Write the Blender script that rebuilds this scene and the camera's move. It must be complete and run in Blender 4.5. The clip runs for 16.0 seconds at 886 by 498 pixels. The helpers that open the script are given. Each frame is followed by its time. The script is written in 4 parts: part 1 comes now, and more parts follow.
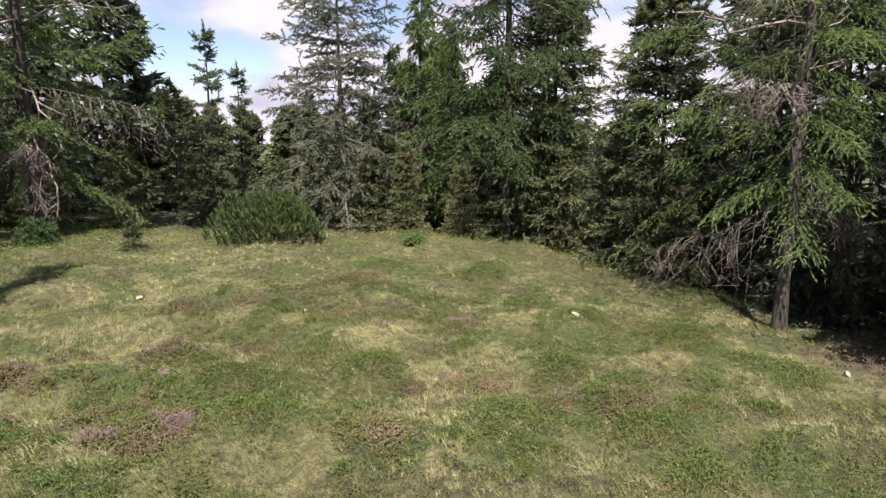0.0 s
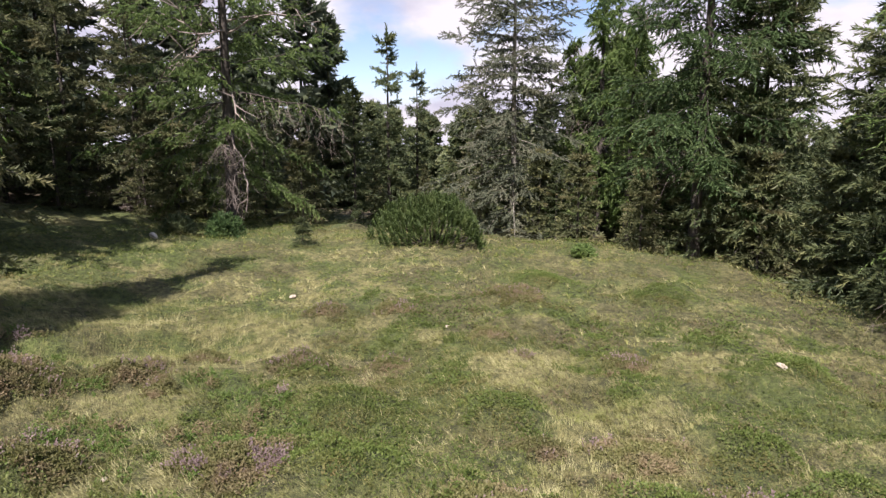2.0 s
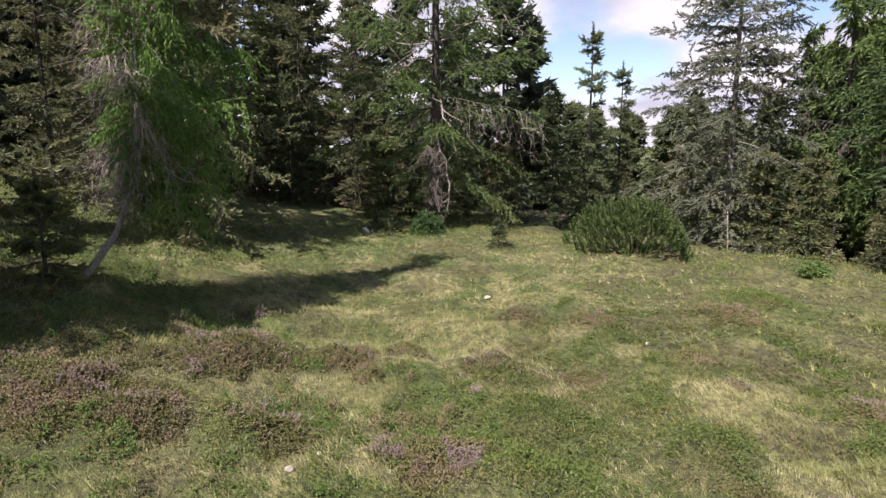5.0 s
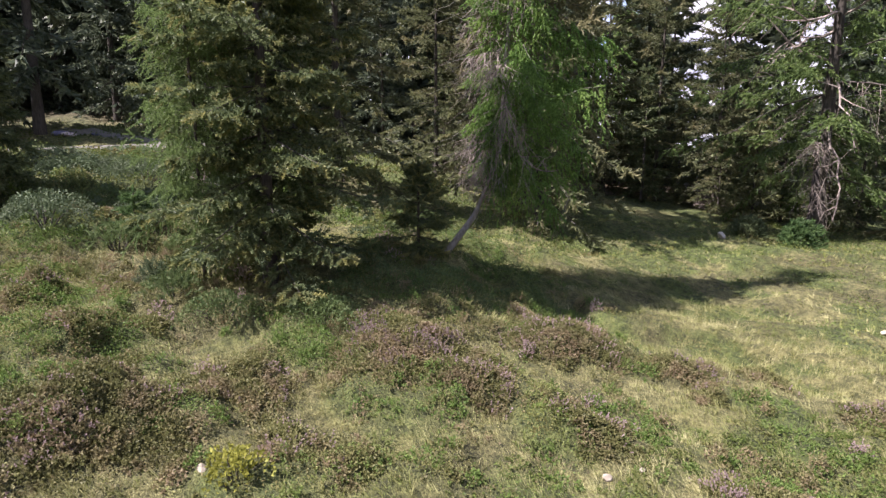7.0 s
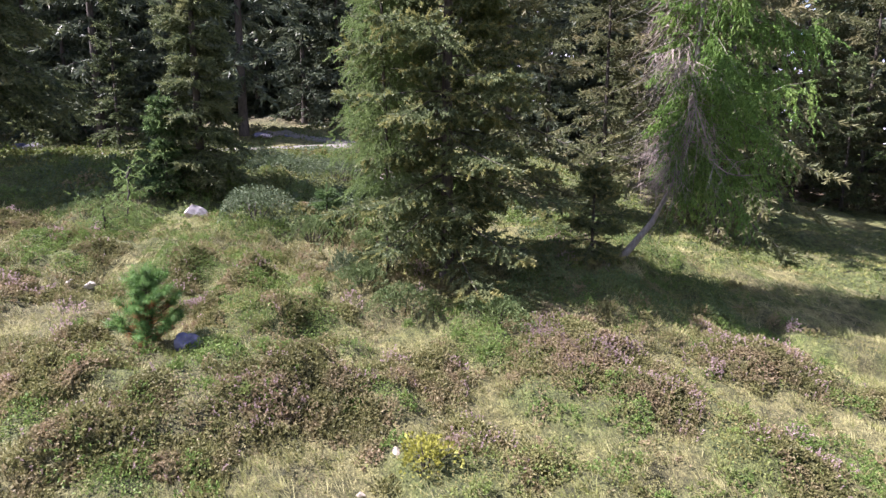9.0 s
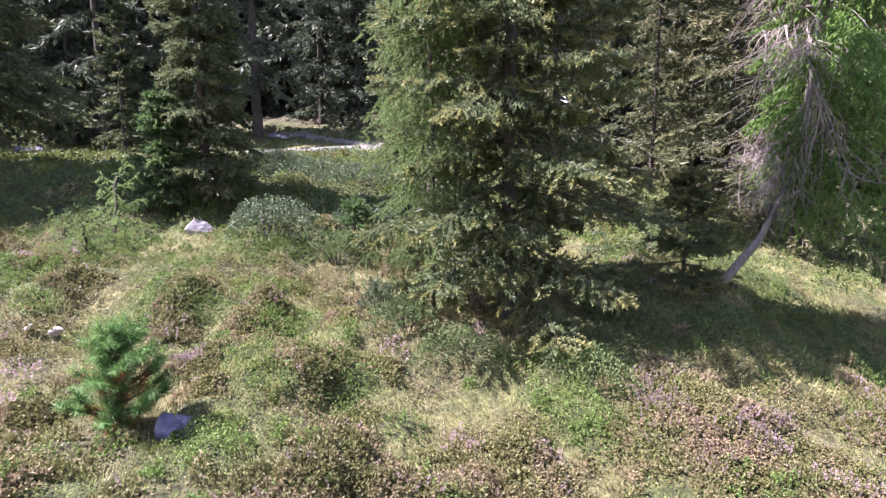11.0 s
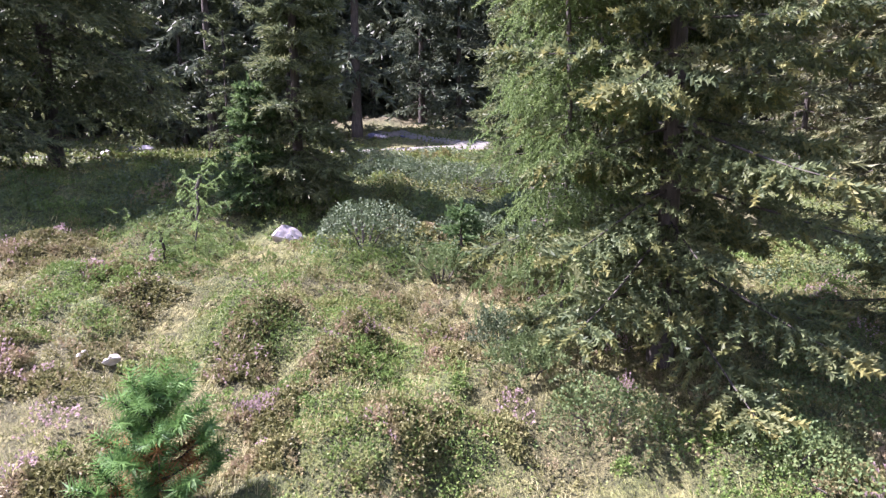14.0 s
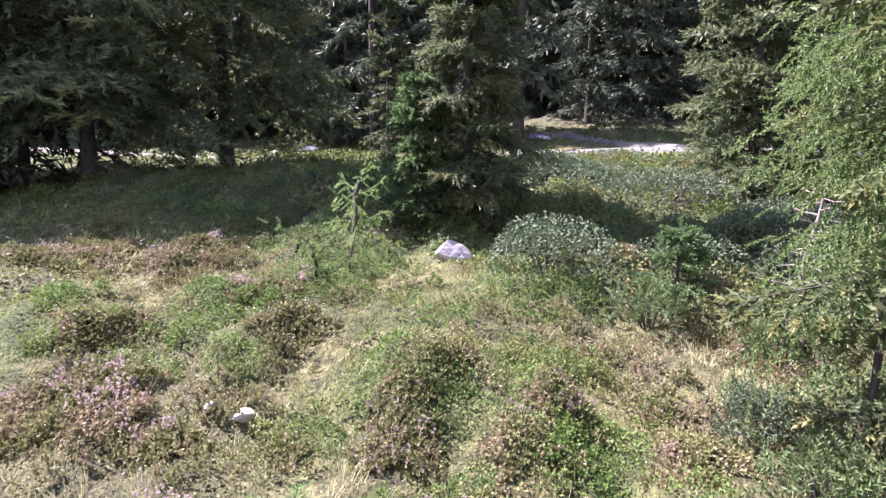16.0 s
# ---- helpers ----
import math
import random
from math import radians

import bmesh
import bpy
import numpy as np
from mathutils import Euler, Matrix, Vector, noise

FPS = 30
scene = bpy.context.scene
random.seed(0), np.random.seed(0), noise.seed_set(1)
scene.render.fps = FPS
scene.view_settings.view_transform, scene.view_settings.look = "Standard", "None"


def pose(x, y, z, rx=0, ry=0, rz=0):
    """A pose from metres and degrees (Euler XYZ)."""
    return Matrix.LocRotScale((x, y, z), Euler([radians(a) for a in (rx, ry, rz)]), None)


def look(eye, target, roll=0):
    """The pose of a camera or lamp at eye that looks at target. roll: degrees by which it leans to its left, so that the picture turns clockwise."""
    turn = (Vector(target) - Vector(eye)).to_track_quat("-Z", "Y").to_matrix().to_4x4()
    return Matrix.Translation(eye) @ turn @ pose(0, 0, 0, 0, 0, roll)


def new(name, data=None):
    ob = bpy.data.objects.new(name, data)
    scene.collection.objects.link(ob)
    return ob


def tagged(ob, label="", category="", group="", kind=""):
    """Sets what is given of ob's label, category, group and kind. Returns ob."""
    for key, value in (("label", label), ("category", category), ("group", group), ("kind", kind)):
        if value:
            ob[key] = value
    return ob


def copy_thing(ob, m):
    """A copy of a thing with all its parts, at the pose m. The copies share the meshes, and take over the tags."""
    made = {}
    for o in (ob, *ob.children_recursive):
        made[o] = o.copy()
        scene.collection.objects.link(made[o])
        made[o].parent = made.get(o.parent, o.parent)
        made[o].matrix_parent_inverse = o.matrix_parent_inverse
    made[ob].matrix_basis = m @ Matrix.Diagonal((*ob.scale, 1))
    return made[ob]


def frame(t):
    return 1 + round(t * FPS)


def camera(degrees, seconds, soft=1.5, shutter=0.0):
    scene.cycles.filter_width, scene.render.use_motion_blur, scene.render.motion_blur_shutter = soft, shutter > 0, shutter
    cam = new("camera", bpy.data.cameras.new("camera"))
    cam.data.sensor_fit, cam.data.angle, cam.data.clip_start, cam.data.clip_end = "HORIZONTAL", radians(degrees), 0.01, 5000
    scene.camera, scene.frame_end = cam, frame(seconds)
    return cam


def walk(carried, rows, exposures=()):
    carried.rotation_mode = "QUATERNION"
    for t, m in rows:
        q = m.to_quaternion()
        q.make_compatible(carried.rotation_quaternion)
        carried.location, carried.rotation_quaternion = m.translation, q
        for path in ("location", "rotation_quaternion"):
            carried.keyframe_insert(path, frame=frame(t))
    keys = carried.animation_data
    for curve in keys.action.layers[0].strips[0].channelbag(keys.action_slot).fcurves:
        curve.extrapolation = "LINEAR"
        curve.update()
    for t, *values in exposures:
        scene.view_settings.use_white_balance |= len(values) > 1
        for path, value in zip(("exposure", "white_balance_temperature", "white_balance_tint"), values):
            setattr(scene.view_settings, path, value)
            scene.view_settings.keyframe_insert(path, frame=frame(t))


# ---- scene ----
cam = camera(74.18, 16.0, soft=1.4)
# seconds, eye x, y, z, heading, pitch, lean
ROWS = [
    (0.0, -0.000, 0.000, 3.000, 0.00, -10.28, -0.17),
    (0.5, 0.064, 0.307, 2.990, 4.13, -10.22, -0.15),
    (1.0, 0.120, 0.663, 2.978, 7.32, -10.18, -0.17),
    (1.5, 0.167, 0.988, 2.964, 11.34, -10.16, -0.18),
    (2.0, 0.190, 1.257, 2.961, 17.42, -10.05, 0.00),
    (2.5, 0.174, 1.338, 2.989, 23.57, -10.00, 0.11),
    (3.0, 0.138, 1.306, 3.022, 27.63, -10.01, 0.14),
    (3.2, 0.143, 1.271, 3.027, 28.72, -9.89, 0.07),
    (5.3, 0.010, 1.332, 2.997, 40.22, -10.00, -0.07),
    (5.5, -0.026, 1.366, 2.977, 43.83, -9.95, -0.05),
    (6.0, -0.134, 1.486, 2.936, 53.91, -9.94, -0.01),
    (6.5, -0.186, 1.536, 2.900, 62.20, -9.92, 0.05),
    (7.0, -0.221, 1.525, 2.866, 69.26, -9.99, 0.21),
    (7.5, -0.235, 1.492, 2.850, 75.36, -9.98, 0.26),
    (8.0, -0.206, 1.421, 2.856, 81.71, -10.01, 0.36),
    (8.5, -0.192, 1.364, 2.871, 83.59, -10.09, 0.31),
    (9.0, -0.282, 1.230, 2.889, 84.14, -10.06, 0.28),
    (9.2, -0.371, 1.174, 2.893, 84.30, -10.03, 0.21),
    (11.3, -2.249, 0.877, 2.902, 85.58, -10.04, -0.09),
    (11.5, -2.474, 0.857, 2.893, 85.59, -10.03, -0.07),
    (12.0, -2.917, 0.847, 2.874, 86.24, -9.92, -0.02),
    (12.5, -3.065, 0.840, 2.878, 87.54, -9.87, -0.03),
    (13.0, -3.086, 0.824, 2.869, 90.25, -9.85, -0.08),
    (13.5, -3.084, 0.783, 2.849, 92.66, -9.80, -0.02),
    (14.0, -3.168, 0.677, 2.841, 94.70, -9.84, -0.01),
    (14.5, -3.378, 0.541, 2.816, 96.91, -9.73, 0.08),
    (15.0, -3.700, 0.388, 2.811, 100.19, -9.72, 0.11),
    (15.5, -4.026, 0.238, 2.806, 104.07, -9.67, 0.20),
    (16.0, -4.384, 0.052, 2.831, 108.95, -9.67, 0.32),
]
EXPOSURES = [(0.0, 1.00, 6720, 19.5), (6.0, 1.04, 6640, 21), (7.0, 1.42, 6520, 23), (7.5, 1.60, 6440, 24), (9.0, 1.93, 6250, 28), (12.5, 2.33, 5990, 36), (16.0, 2.35, 5960, 37)]
walk(cam, [(t, pose(x, y, z, 90 + pitch, 0, yaw) @ pose(0, 0, 0, 0, 0, lean)) for t, x, y, z, yaw, pitch, lean in ROWS], EXPOSURES)

# ---- light ----
SUN_FROM = Vector((-0.05, -1.0, 0.0)).normalized()
SUN_UP = 54.0
world = bpy.data.worlds.new("world")
scene.world = world
world.use_nodes = True
wn, wl = world.node_tree.nodes, world.node_tree.links
wn.clear()
w_out, w_bg = wn.new("ShaderNodeOutputWorld"), wn.new("ShaderNodeBackground")
w_sky, w_mix = wn.new("ShaderNodeTexSky"), wn.new("ShaderNodeMix")
w_sky.sky_type, w_sky.sun_disc, w_sky.altitude = "NISHITA", False, 1700
w_sky.sun_elevation = radians(SUN_UP)
w_sky.sun_rotation = math.atan2(SUN_FROM.x, SUN_FROM.y)
w_co, w_map, w_no, w_ramp = wn.new("ShaderNodeTexCoord"), wn.new("ShaderNodeMapping"), wn.new("ShaderNodeTexNoise"), wn.new("ShaderNodeValToRGB")
w_map.inputs["Location"].default_value = (0.35, 0.1, 0.0)
w_map.inputs["Scale"].default_value = (1.0, 1.0, 2.0)
w_no.inputs["Scale"].default_value, w_no.inputs["Detail"].default_value, w_no.inputs["Roughness"].default_value = 2.6, 6.0, 0.5
w_ramp.color_ramp.elements[0].position, w_ramp.color_ramp.elements[1].position = 0.35, 0.43
w_mix.data_type = "RGBA"
w_puff, w_tone = wn.new("ShaderNodeTexNoise"), wn.new("ShaderNodeValToRGB")
w_puff.inputs["Scale"].default_value, w_puff.inputs["Detail"].default_value = 5.5, 5.0
w_tone.color_ramp.elements[0].position, w_tone.color_ramp.elements[0].color = 0.40, (3.6, 3.7, 4.5, 1)
w_tone.color_ramp.elements[1].position, w_tone.color_ramp.elements[1].color = 0.56, (5.2, 5.2, 5.6, 1)
wl.new(w_map.outputs["Vector"], w_puff.inputs["Vector"])
wl.new(w_puff.outputs["Fac"], w_tone.inputs["Fac"])
wl.new(w_tone.outputs["Color"], w_mix.inputs["B"])
wl.new(w_co.outputs["Generated"], w_map.inputs["Vector"])
wl.new(w_map.outputs["Vector"], w_no.inputs["Vector"])
w_xyz, w_thin = wn.new("ShaderNodeSeparateXYZ"), wn.new("ShaderNodeMath")
w_thin.operation, w_thin.inputs[1].default_value = "MULTIPLY_ADD", -0.24
wl.new(w_co.outputs["Generated"], w_xyz.inputs["Vector"])
wl.new(w_xyz.outputs["Z"], w_thin.inputs[0])
wl.new(w_no.outputs["Fac"], w_thin.inputs[2])
wl.new(w_thin.outputs["Value"], w_ramp.inputs["Fac"])
wl.new(w_ramp.outputs["Color"], w_mix.inputs["Factor"])
wl.new(w_sky.outputs["Color"], w_mix.inputs["A"])
wl.new(w_mix.outputs["Result"], w_bg.inputs["Color"])
w_bg.inputs["Strength"].default_value = 0.095
wl.new(w_bg.outputs["Background"], w_out.inputs["Surface"])
sun = new("sun", bpy.data.lights.new("sun", "SUN"))
sun.data.energy, sun.data.angle, sun.data.color = 5.0, radians(0.6), (1.0, 0.97, 0.93)
sun.matrix_world = look(SUN_FROM * 60 + Vector((0, 0, 60 * math.tan(radians(SUN_UP)))), (0, 0, 0))


# ---- materials ----
def shader(name, rough=0.8):
    m = bpy.data.materials.new(name)
    m.use_nodes = True
    n = m.node_tree.nodes
    b = n["Principled BSDF"]
    b.inputs["Roughness"].default_value = rough
    return m, n, m.node_tree.links, b


def noisy(n, l, scale, detail=4.0, rough=0.55, coords="Object", stretch=(1, 1, 1)):
    co, mp, no = n.new("ShaderNodeTexCoord"), n.new("ShaderNodeMapping"), n.new("ShaderNodeTexNoise")
    mp.inputs["Scale"].default_value = stretch
    no.inputs["Scale"].default_value, no.inputs["Detail"].default_value, no.inputs["Roughness"].default_value = scale, detail, rough
    l.new(co.outputs[coords], mp.inputs["Vector"])
    l.new(mp.outputs["Vector"], no.inputs["Vector"])
    return no.outputs["Fac"]


def ramp(n, l, fac, *stops):
    r = n.new("ShaderNodeValToRGB")
    e = r.color_ramp.elements
    while len(e) < len(stops):
        e.new(0.5)
    for k, (at, c) in zip(e, stops):
        k.position, k.color = at, (*c, 1)
    l.new(fac, r.inputs["Fac"])
    return r.outputs["Color"]


def blend(n, l, a, b, fac, how="MIX"):
    m = n.new("ShaderNodeMix")
    m.data_type, m.blend_type = "RGBA", how
    if isinstance(fac, float):
        m.inputs["Factor"].default_value = fac
    else:
        l.new(fac, m.inputs["Factor"])
    for s, v in (("A", a), ("B", b)):
        if isinstance(v, tuple):
            m.inputs[s].default_value = (*v, 1)
        else:
            l.new(v, m.inputs[s])
    return m.outputs["Result"]


def leafy(name, dark, light, tip, patch=1.6, shine=0.5, thin=0.42, tipped=0.62):
    """Leaves or needles: dark and light greens leaf by leaf, tips in drifts, some light let through."""
    m, n, l, b = shader(name, shine)
    geo = n.new("ShaderNodeNewGeometry")
    own = ramp(n, l, geo.outputs["Random Per Island"], (0.0, dark), (1.0, light))
    drift = ramp(n, l, noisy(n, l, patch, 3.0), (tipped - 0.08, (0, 0, 0)), (tipped + 0.1, (1, 1, 1)))
    col = blend(n, l, own, tip, drift)
    info = n.new("ShaderNodeObjectInfo")
    hsv = n.new("ShaderNodeHueSaturation")
    mp = n.new("ShaderNodeMapRange")
    mp.inputs["To Min"].default_value, mp.inputs["To Max"].default_value = 0.8, 1.2
    l.new(info.outputs["Random"], mp.inputs["Value"])
    l.new(mp.outputs["Result"], hsv.inputs["Value"])
    l.new(col, hsv.inputs["Color"])
    l.new(hsv.outputs["Color"], b.inputs["Base Color"])
    b.inputs["Specular IOR Level"].default_value = 0.2
    tr, mx = n.new("ShaderNodeBsdfTranslucent"), n.new("ShaderNodeMixShader")
    l.new(hsv.outputs["Color"], tr.inputs["Color"])
    mx.inputs["Fac"].default_value = thin
    l.new(b.outputs["BSDF"], mx.inputs[1])
    l.new(tr.outputs["BSDF"], mx.inputs[2])
    l.new(mx.outputs["Shader"], n["Material Output"].inputs["Surface"])
    return m


def woody(name, dark, light, scale=9.0, stretch=(3, 3, 0.6), bump=0.4):
    m, n, l, b = shader(name, 0.9)
    f = noisy(n, l, scale, 6.0, 0.65, stretch=stretch)
    big = noisy(n, l, 1.3, 2.0)
    col = blend(n, l, ramp(n, l, f, (0.3, dark), (0.7, light)), ramp(n, l, big, (0.35, (0.55, 0.55, 0.5)), (0.7, (1, 1, 1))), 0.7, "MULTIPLY")
    l.new(col, b.inputs["Base Color"])
    bp = n.new("ShaderNodeBump")
    bp.inputs["Strength"].default_value, bp.inputs["Distance"].default_value = bump, 0.02
    l.new(f, bp.inputs["Height"])
    l.new(bp.outputs["Normal"], b.inputs["Normal"])
    return m


def stony(name, dark, light, bump=0.5, scale=14.0):
    m, n, l, b = shader(name, 0.85)
    f = noisy(n, l, scale, 8.0, 0.6)
    stain = noisy(n, l, scale * 0.25, 3.0)
    col = blend(n, l, ramp(n, l, f, (0.3, dark), (0.65, light)), (0.25, 0.24, 0.19), ramp(n, l, stain, (0.55, (0, 0, 0)), (0.75, (0.6, 0.6, 0.6))))
    l.new(col, b.inputs["Base Color"])
    bp = n.new("ShaderNodeBump")
    bp.inputs["Strength"].default_value, bp.inputs["Distance"].default_value = bump, 0.02
    l.new(f, bp.inputs["Height"])
    l.new(bp.outputs["Normal"], b.inputs["Normal"])
    return m


SPRUCE = leafy("spruce_needles", (0.056, 0.080, 0.042), (0.138, 0.168, 0.078), (0.180, 0.188, 0.088), thin=0.4)
SPRUCE_TIPPED = leafy("spruce_needles_tipped", (0.058, 0.082, 0.040), (0.144, 0.176, 0.076), (0.185, 0.195, 0.084), 2.4, thin=0.4)
SPRUCE_DULL = leafy("spruce_needles_dull", (0.070, 0.084, 0.043), (0.158, 0.172, 0.082), (0.176, 0.164, 0.085), 1.1, tipped=0.56, thin=0.38)
SPRUCE_GREY = leafy("lichen_spruce_needles", (0.070, 0.086, 0.058), (0.148, 0.166, 0.108), (0.182, 0.185, 0.128), 1.1, tipped=0.56, thin=0.35)
SPRUCE_FRESH = leafy("spruce_needles_fresh", (0.048, 0.092, 0.036), (0.098, 0.160, 0.056), (0.150, 0.195, 0.066), thin=0.4)
SPRUCE_DEEP = leafy("spruce_needles_deep", (0.056, 0.076, 0.055), (0.122, 0.147, 0.092), (0.150, 0.166, 0.095), 0.8, thin=0.3)
# paler outer needles: young growth, and the sunlit look of bough ends as colour
YOUNG_LIT = {
    SPRUCE: leafy("young_spruce_shoots", (0.085, 0.112, 0.052), (0.185, 0.210, 0.092), (0.225, 0.228, 0.098), thin=0.4),
    SPRUCE_TIPPED: leafy("yellowish_spruce_shoots", (0.118, 0.138, 0.050), (0.245, 0.256, 0.094), (0.315, 0.298, 0.108), 2.4, thin=0.42, tipped=0.57),
    SPRUCE_DULL: leafy("dull_spruce_shoots", (0.112, 0.128, 0.060), (0.215, 0.226, 0.100), (0.228, 0.202, 0.104), 1.1, thin=0.4, tipped=0.56),
    SPRUCE_GREY: leafy("lichen_spruce_shoots", (0.102, 0.116, 0.077), (0.200, 0.216, 0.146), (0.222, 0.218, 0.158), 1.1, thin=0.4, tipped=0.56),
    SPRUCE_FRESH: leafy("fresh_spruce_shoots", (0.075, 0.130, 0.046), (0.145, 0.220, 0.078), (0.190, 0.240, 0.090), thin=0.42),
    SPRUCE_DEEP: leafy("deep_spruce_shoots", (0.060, 0.082, 0.050), (0.130, 0.152, 0.084), (0.160, 0.172, 0.088), 0.8, thin=0.3),
}
LARCH_BRIGHT = leafy("fresh_larch_needles", (0.100, 0.190, 0.050), (0.220, 0.360, 0.092), (0.285, 0.400, 0.112), 1.2, thin=0.58)
LARCH = leafy("larch_needles", (0.092, 0.150, 0.050), (0.215, 0.300, 0.100), (0.260, 0.330, 0.116), 1.2, thin=0.5)
LARCH_COOL = leafy("deep_larch_needles", (0.058, 0.106, 0.042), (0.142, 0.216, 0.084), (0.182, 0.245, 0.098), 1.2, thin=0.45)
PINE = leafy("pine_needles", (0.062, 0.100, 0.034), (0.138, 0.195, 0.062), (0.180, 0.225, 0.082), 2.5)
PINE_BLUE = leafy("stone_pine_needles", (0.058, 0.132, 0.038), (0.155, 0.285, 0.078), (0.205, 0.325, 0.100), 3.0)
DEAD_NEEDLES = leafy("dead_needles", (0.16, 0.075, 0.03), (0.30, 0.15, 0.06), (0.34, 0.20, 0.09), 3.0)
ROSEBAY = leafy("rosebay_leaves", (0.062, 0.098, 0.046), (0.150, 0.190, 0.105), (0.185, 0.212, 0.135), 3.0, shine=0.6, thin=0.2)
BILBERRY = leafy("bilberry_leaves", (0.076, 0.114, 0.028), (0.160, 0.206, 0.056), (0.215, 0.182, 0.078), 0.9, tipped=0.58, thin=0.33)
BILBERRY_FRESH = leafy("fresh_bilberry_leaves", (0.078, 0.128, 0.032), (0.168, 0.248, 0.066), (0.205, 0.225, 0.080), 0.9, tipped=0.6, thin=0.35)
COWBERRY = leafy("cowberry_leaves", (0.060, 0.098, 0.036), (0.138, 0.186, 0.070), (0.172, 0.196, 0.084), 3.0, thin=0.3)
YELLOW_LEAF = leafy("yellowing_leaves", (0.22, 0.23, 0.045), (0.46, 0.45, 0.10), (0.38, 0.40, 0.10), 3.0)
HEATHER = leafy("heather_leaves", (0.108, 0.116, 0.042), (0.215, 0.206, 0.086), (0.265, 0.208, 0.125), 3.0, tipped=0.55, thin=0.3)
BLOOM = leafy("heather_bloom", (0.26, 0.190, 0.175), (0.38, 0.290, 0.290), (0.32, 0.245, 0.195), 2.0)
GRASS_DRY = leafy("dry_grass", (0.275, 0.262, 0.120), (0.510, 0.475, 0.250), (0.232, 0.242, 0.090), 0.7, shine=0.6, thin=0.3, tipped=0.51)
GRASS_GREEN = leafy("green_grass", (0.145, 0.172, 0.048), (0.262, 0.282, 0.085), (0.37, 0.342, 0.145), 0.8, shine=0.6, thin=0.33)
BARK = woody("bark", (0.030, 0.025, 0.022), (0.115, 0.097, 0.083))
BARK_GREY = woody("lichen_bark", (0.13, 0.12, 0.10), (0.36, 0.33, 0.29))
TWIG = woody("dead_twigs", (0.15, 0.120, 0.106), (0.42, 0.350, 0.315), 5.0, (1, 1, 1), 0.1)
STONE_WHITE = stony("whitish_stone", (0.38, 0.34, 0.29), (0.60, 0.55, 0.49))
STONE_TAN = stony("tan_stone", (0.24, 0.20, 0.15), (0.46, 0.40, 0.32))
STONE = stony("pale_stone", (0.32, 0.27, 0.27), (0.56, 0.50, 0.51))
ROCK = stony("violet_rock", (0.050, 0.054, 0.085), (0.13, 0.135, 0.21))
GRAVEL = stony("gravel", (0.085, 0.080, 0.068), (0.165, 0.155, 0.135), 0.8, 30.0)
LITTER = leafy("needle_litter", (0.09, 0.055, 0.035), (0.24, 0.15, 0.10), (0.30, 0.20, 0.14), 2.0)

# the land: moss, dry grass, low green shrubs and heather by the growth map that the sheet carries
LAND, n_, l_, b_ = shader("heath_ground", 0.95)
grain = noisy(n_, l_, 26.0, 6.0, 0.7)
fine = noisy(n_, l_, 90.0, 4.0, 0.7)
cover = n_.new("ShaderNodeVertexColor")
cover.layer_name = "growth"
parts_ = n_.new("ShaderNodeSeparateColor")
l_.new(cover.outputs["Color"], parts_.inputs["Color"])
dry = ramp(n_, l_, grain, (0.35, (0.132, 0.127, 0.049)), (0.65, (0.318, 0.295, 0.132)))
green = ramp(n_, l_, grain, (0.3, (0.062, 0.088, 0.025)), (0.7, (0.158, 0.188, 0.056)))
brown = ramp(n_, l_, grain, (0.3, (0.084, 0.086, 0.034)), (0.7, (0.19, 0.172, 0.080)))
soil = ramp(n_, l_, grain, (0.3, (0.060, 0.042, 0.030)), (0.7, (0.21, 0.15, 0.115)))
c_ = blend(n_, l_, dry, green, parts_.outputs["Red"])
c_ = blend(n_, l_, c_, brown, parts_.outputs["Green"])
c_ = blend(n_, l_, c_, soil, parts_.outputs["Blue"])
c_ = blend(n_, l_, c_, ramp(n_, l_, fine, (0.38, (0.36, 0.36, 0.33)), (0.62, (1.24, 1.24, 1.19))), 0.9, "MULTIPLY")
c_ = blend(n_, l_, c_, ramp(n_, l_, noisy(n_, l_, 8.0, 5.0, 0.6), (0.36, (0.46, 0.50, 0.42)), (0.62, (1.4, 1.38, 1.34))), 0.9, "MULTIPLY")
l_.new(c_, b_.inputs["Base Color"])
bump_ = n_.new("ShaderNodeBump")
bump_.inputs["Strength"].default_value, bump_.inputs["Distance"].default_value = 1.0, 0.09
l_.new(grain, bump_.inputs["Height"])
l_.new(bump_.outputs["Normal"], b_.inputs["Normal"])
HILLS = [
    (-2, 4, 5.5, 0.629),
    (-2, 12, 5.5, 0.474),
    (4, 10, 5.5, -0.017),
    (4, 20, 5.5, 0.896),
    (-6, 17, 5.5, 0.352),
    (-7, 6, 5.5, -0.916),
    (-6, 1, 5.5, -0.144),
    (-9, -2, 5.5, -0.186),
    (-14, -6, 5.5, 0.722),
    (-13, 2, 5.5, 1.102),
    (-13, 12, 5.5, -0.074),
    (-21, -6, 5.5, -0.551),
    (-22, 5, 5.5, 0.512),
    (-28, -2, 5.5, 1.453),
    (-2, -5, 5.5, 0.294),
    (9, 4, 5.5, 0.849),
    (-8.4, 4.3, 1.7, 0.460),
    (-18, -8, 3.5, 0.061),
    (-19, -1, 3.5, -0.251),
]


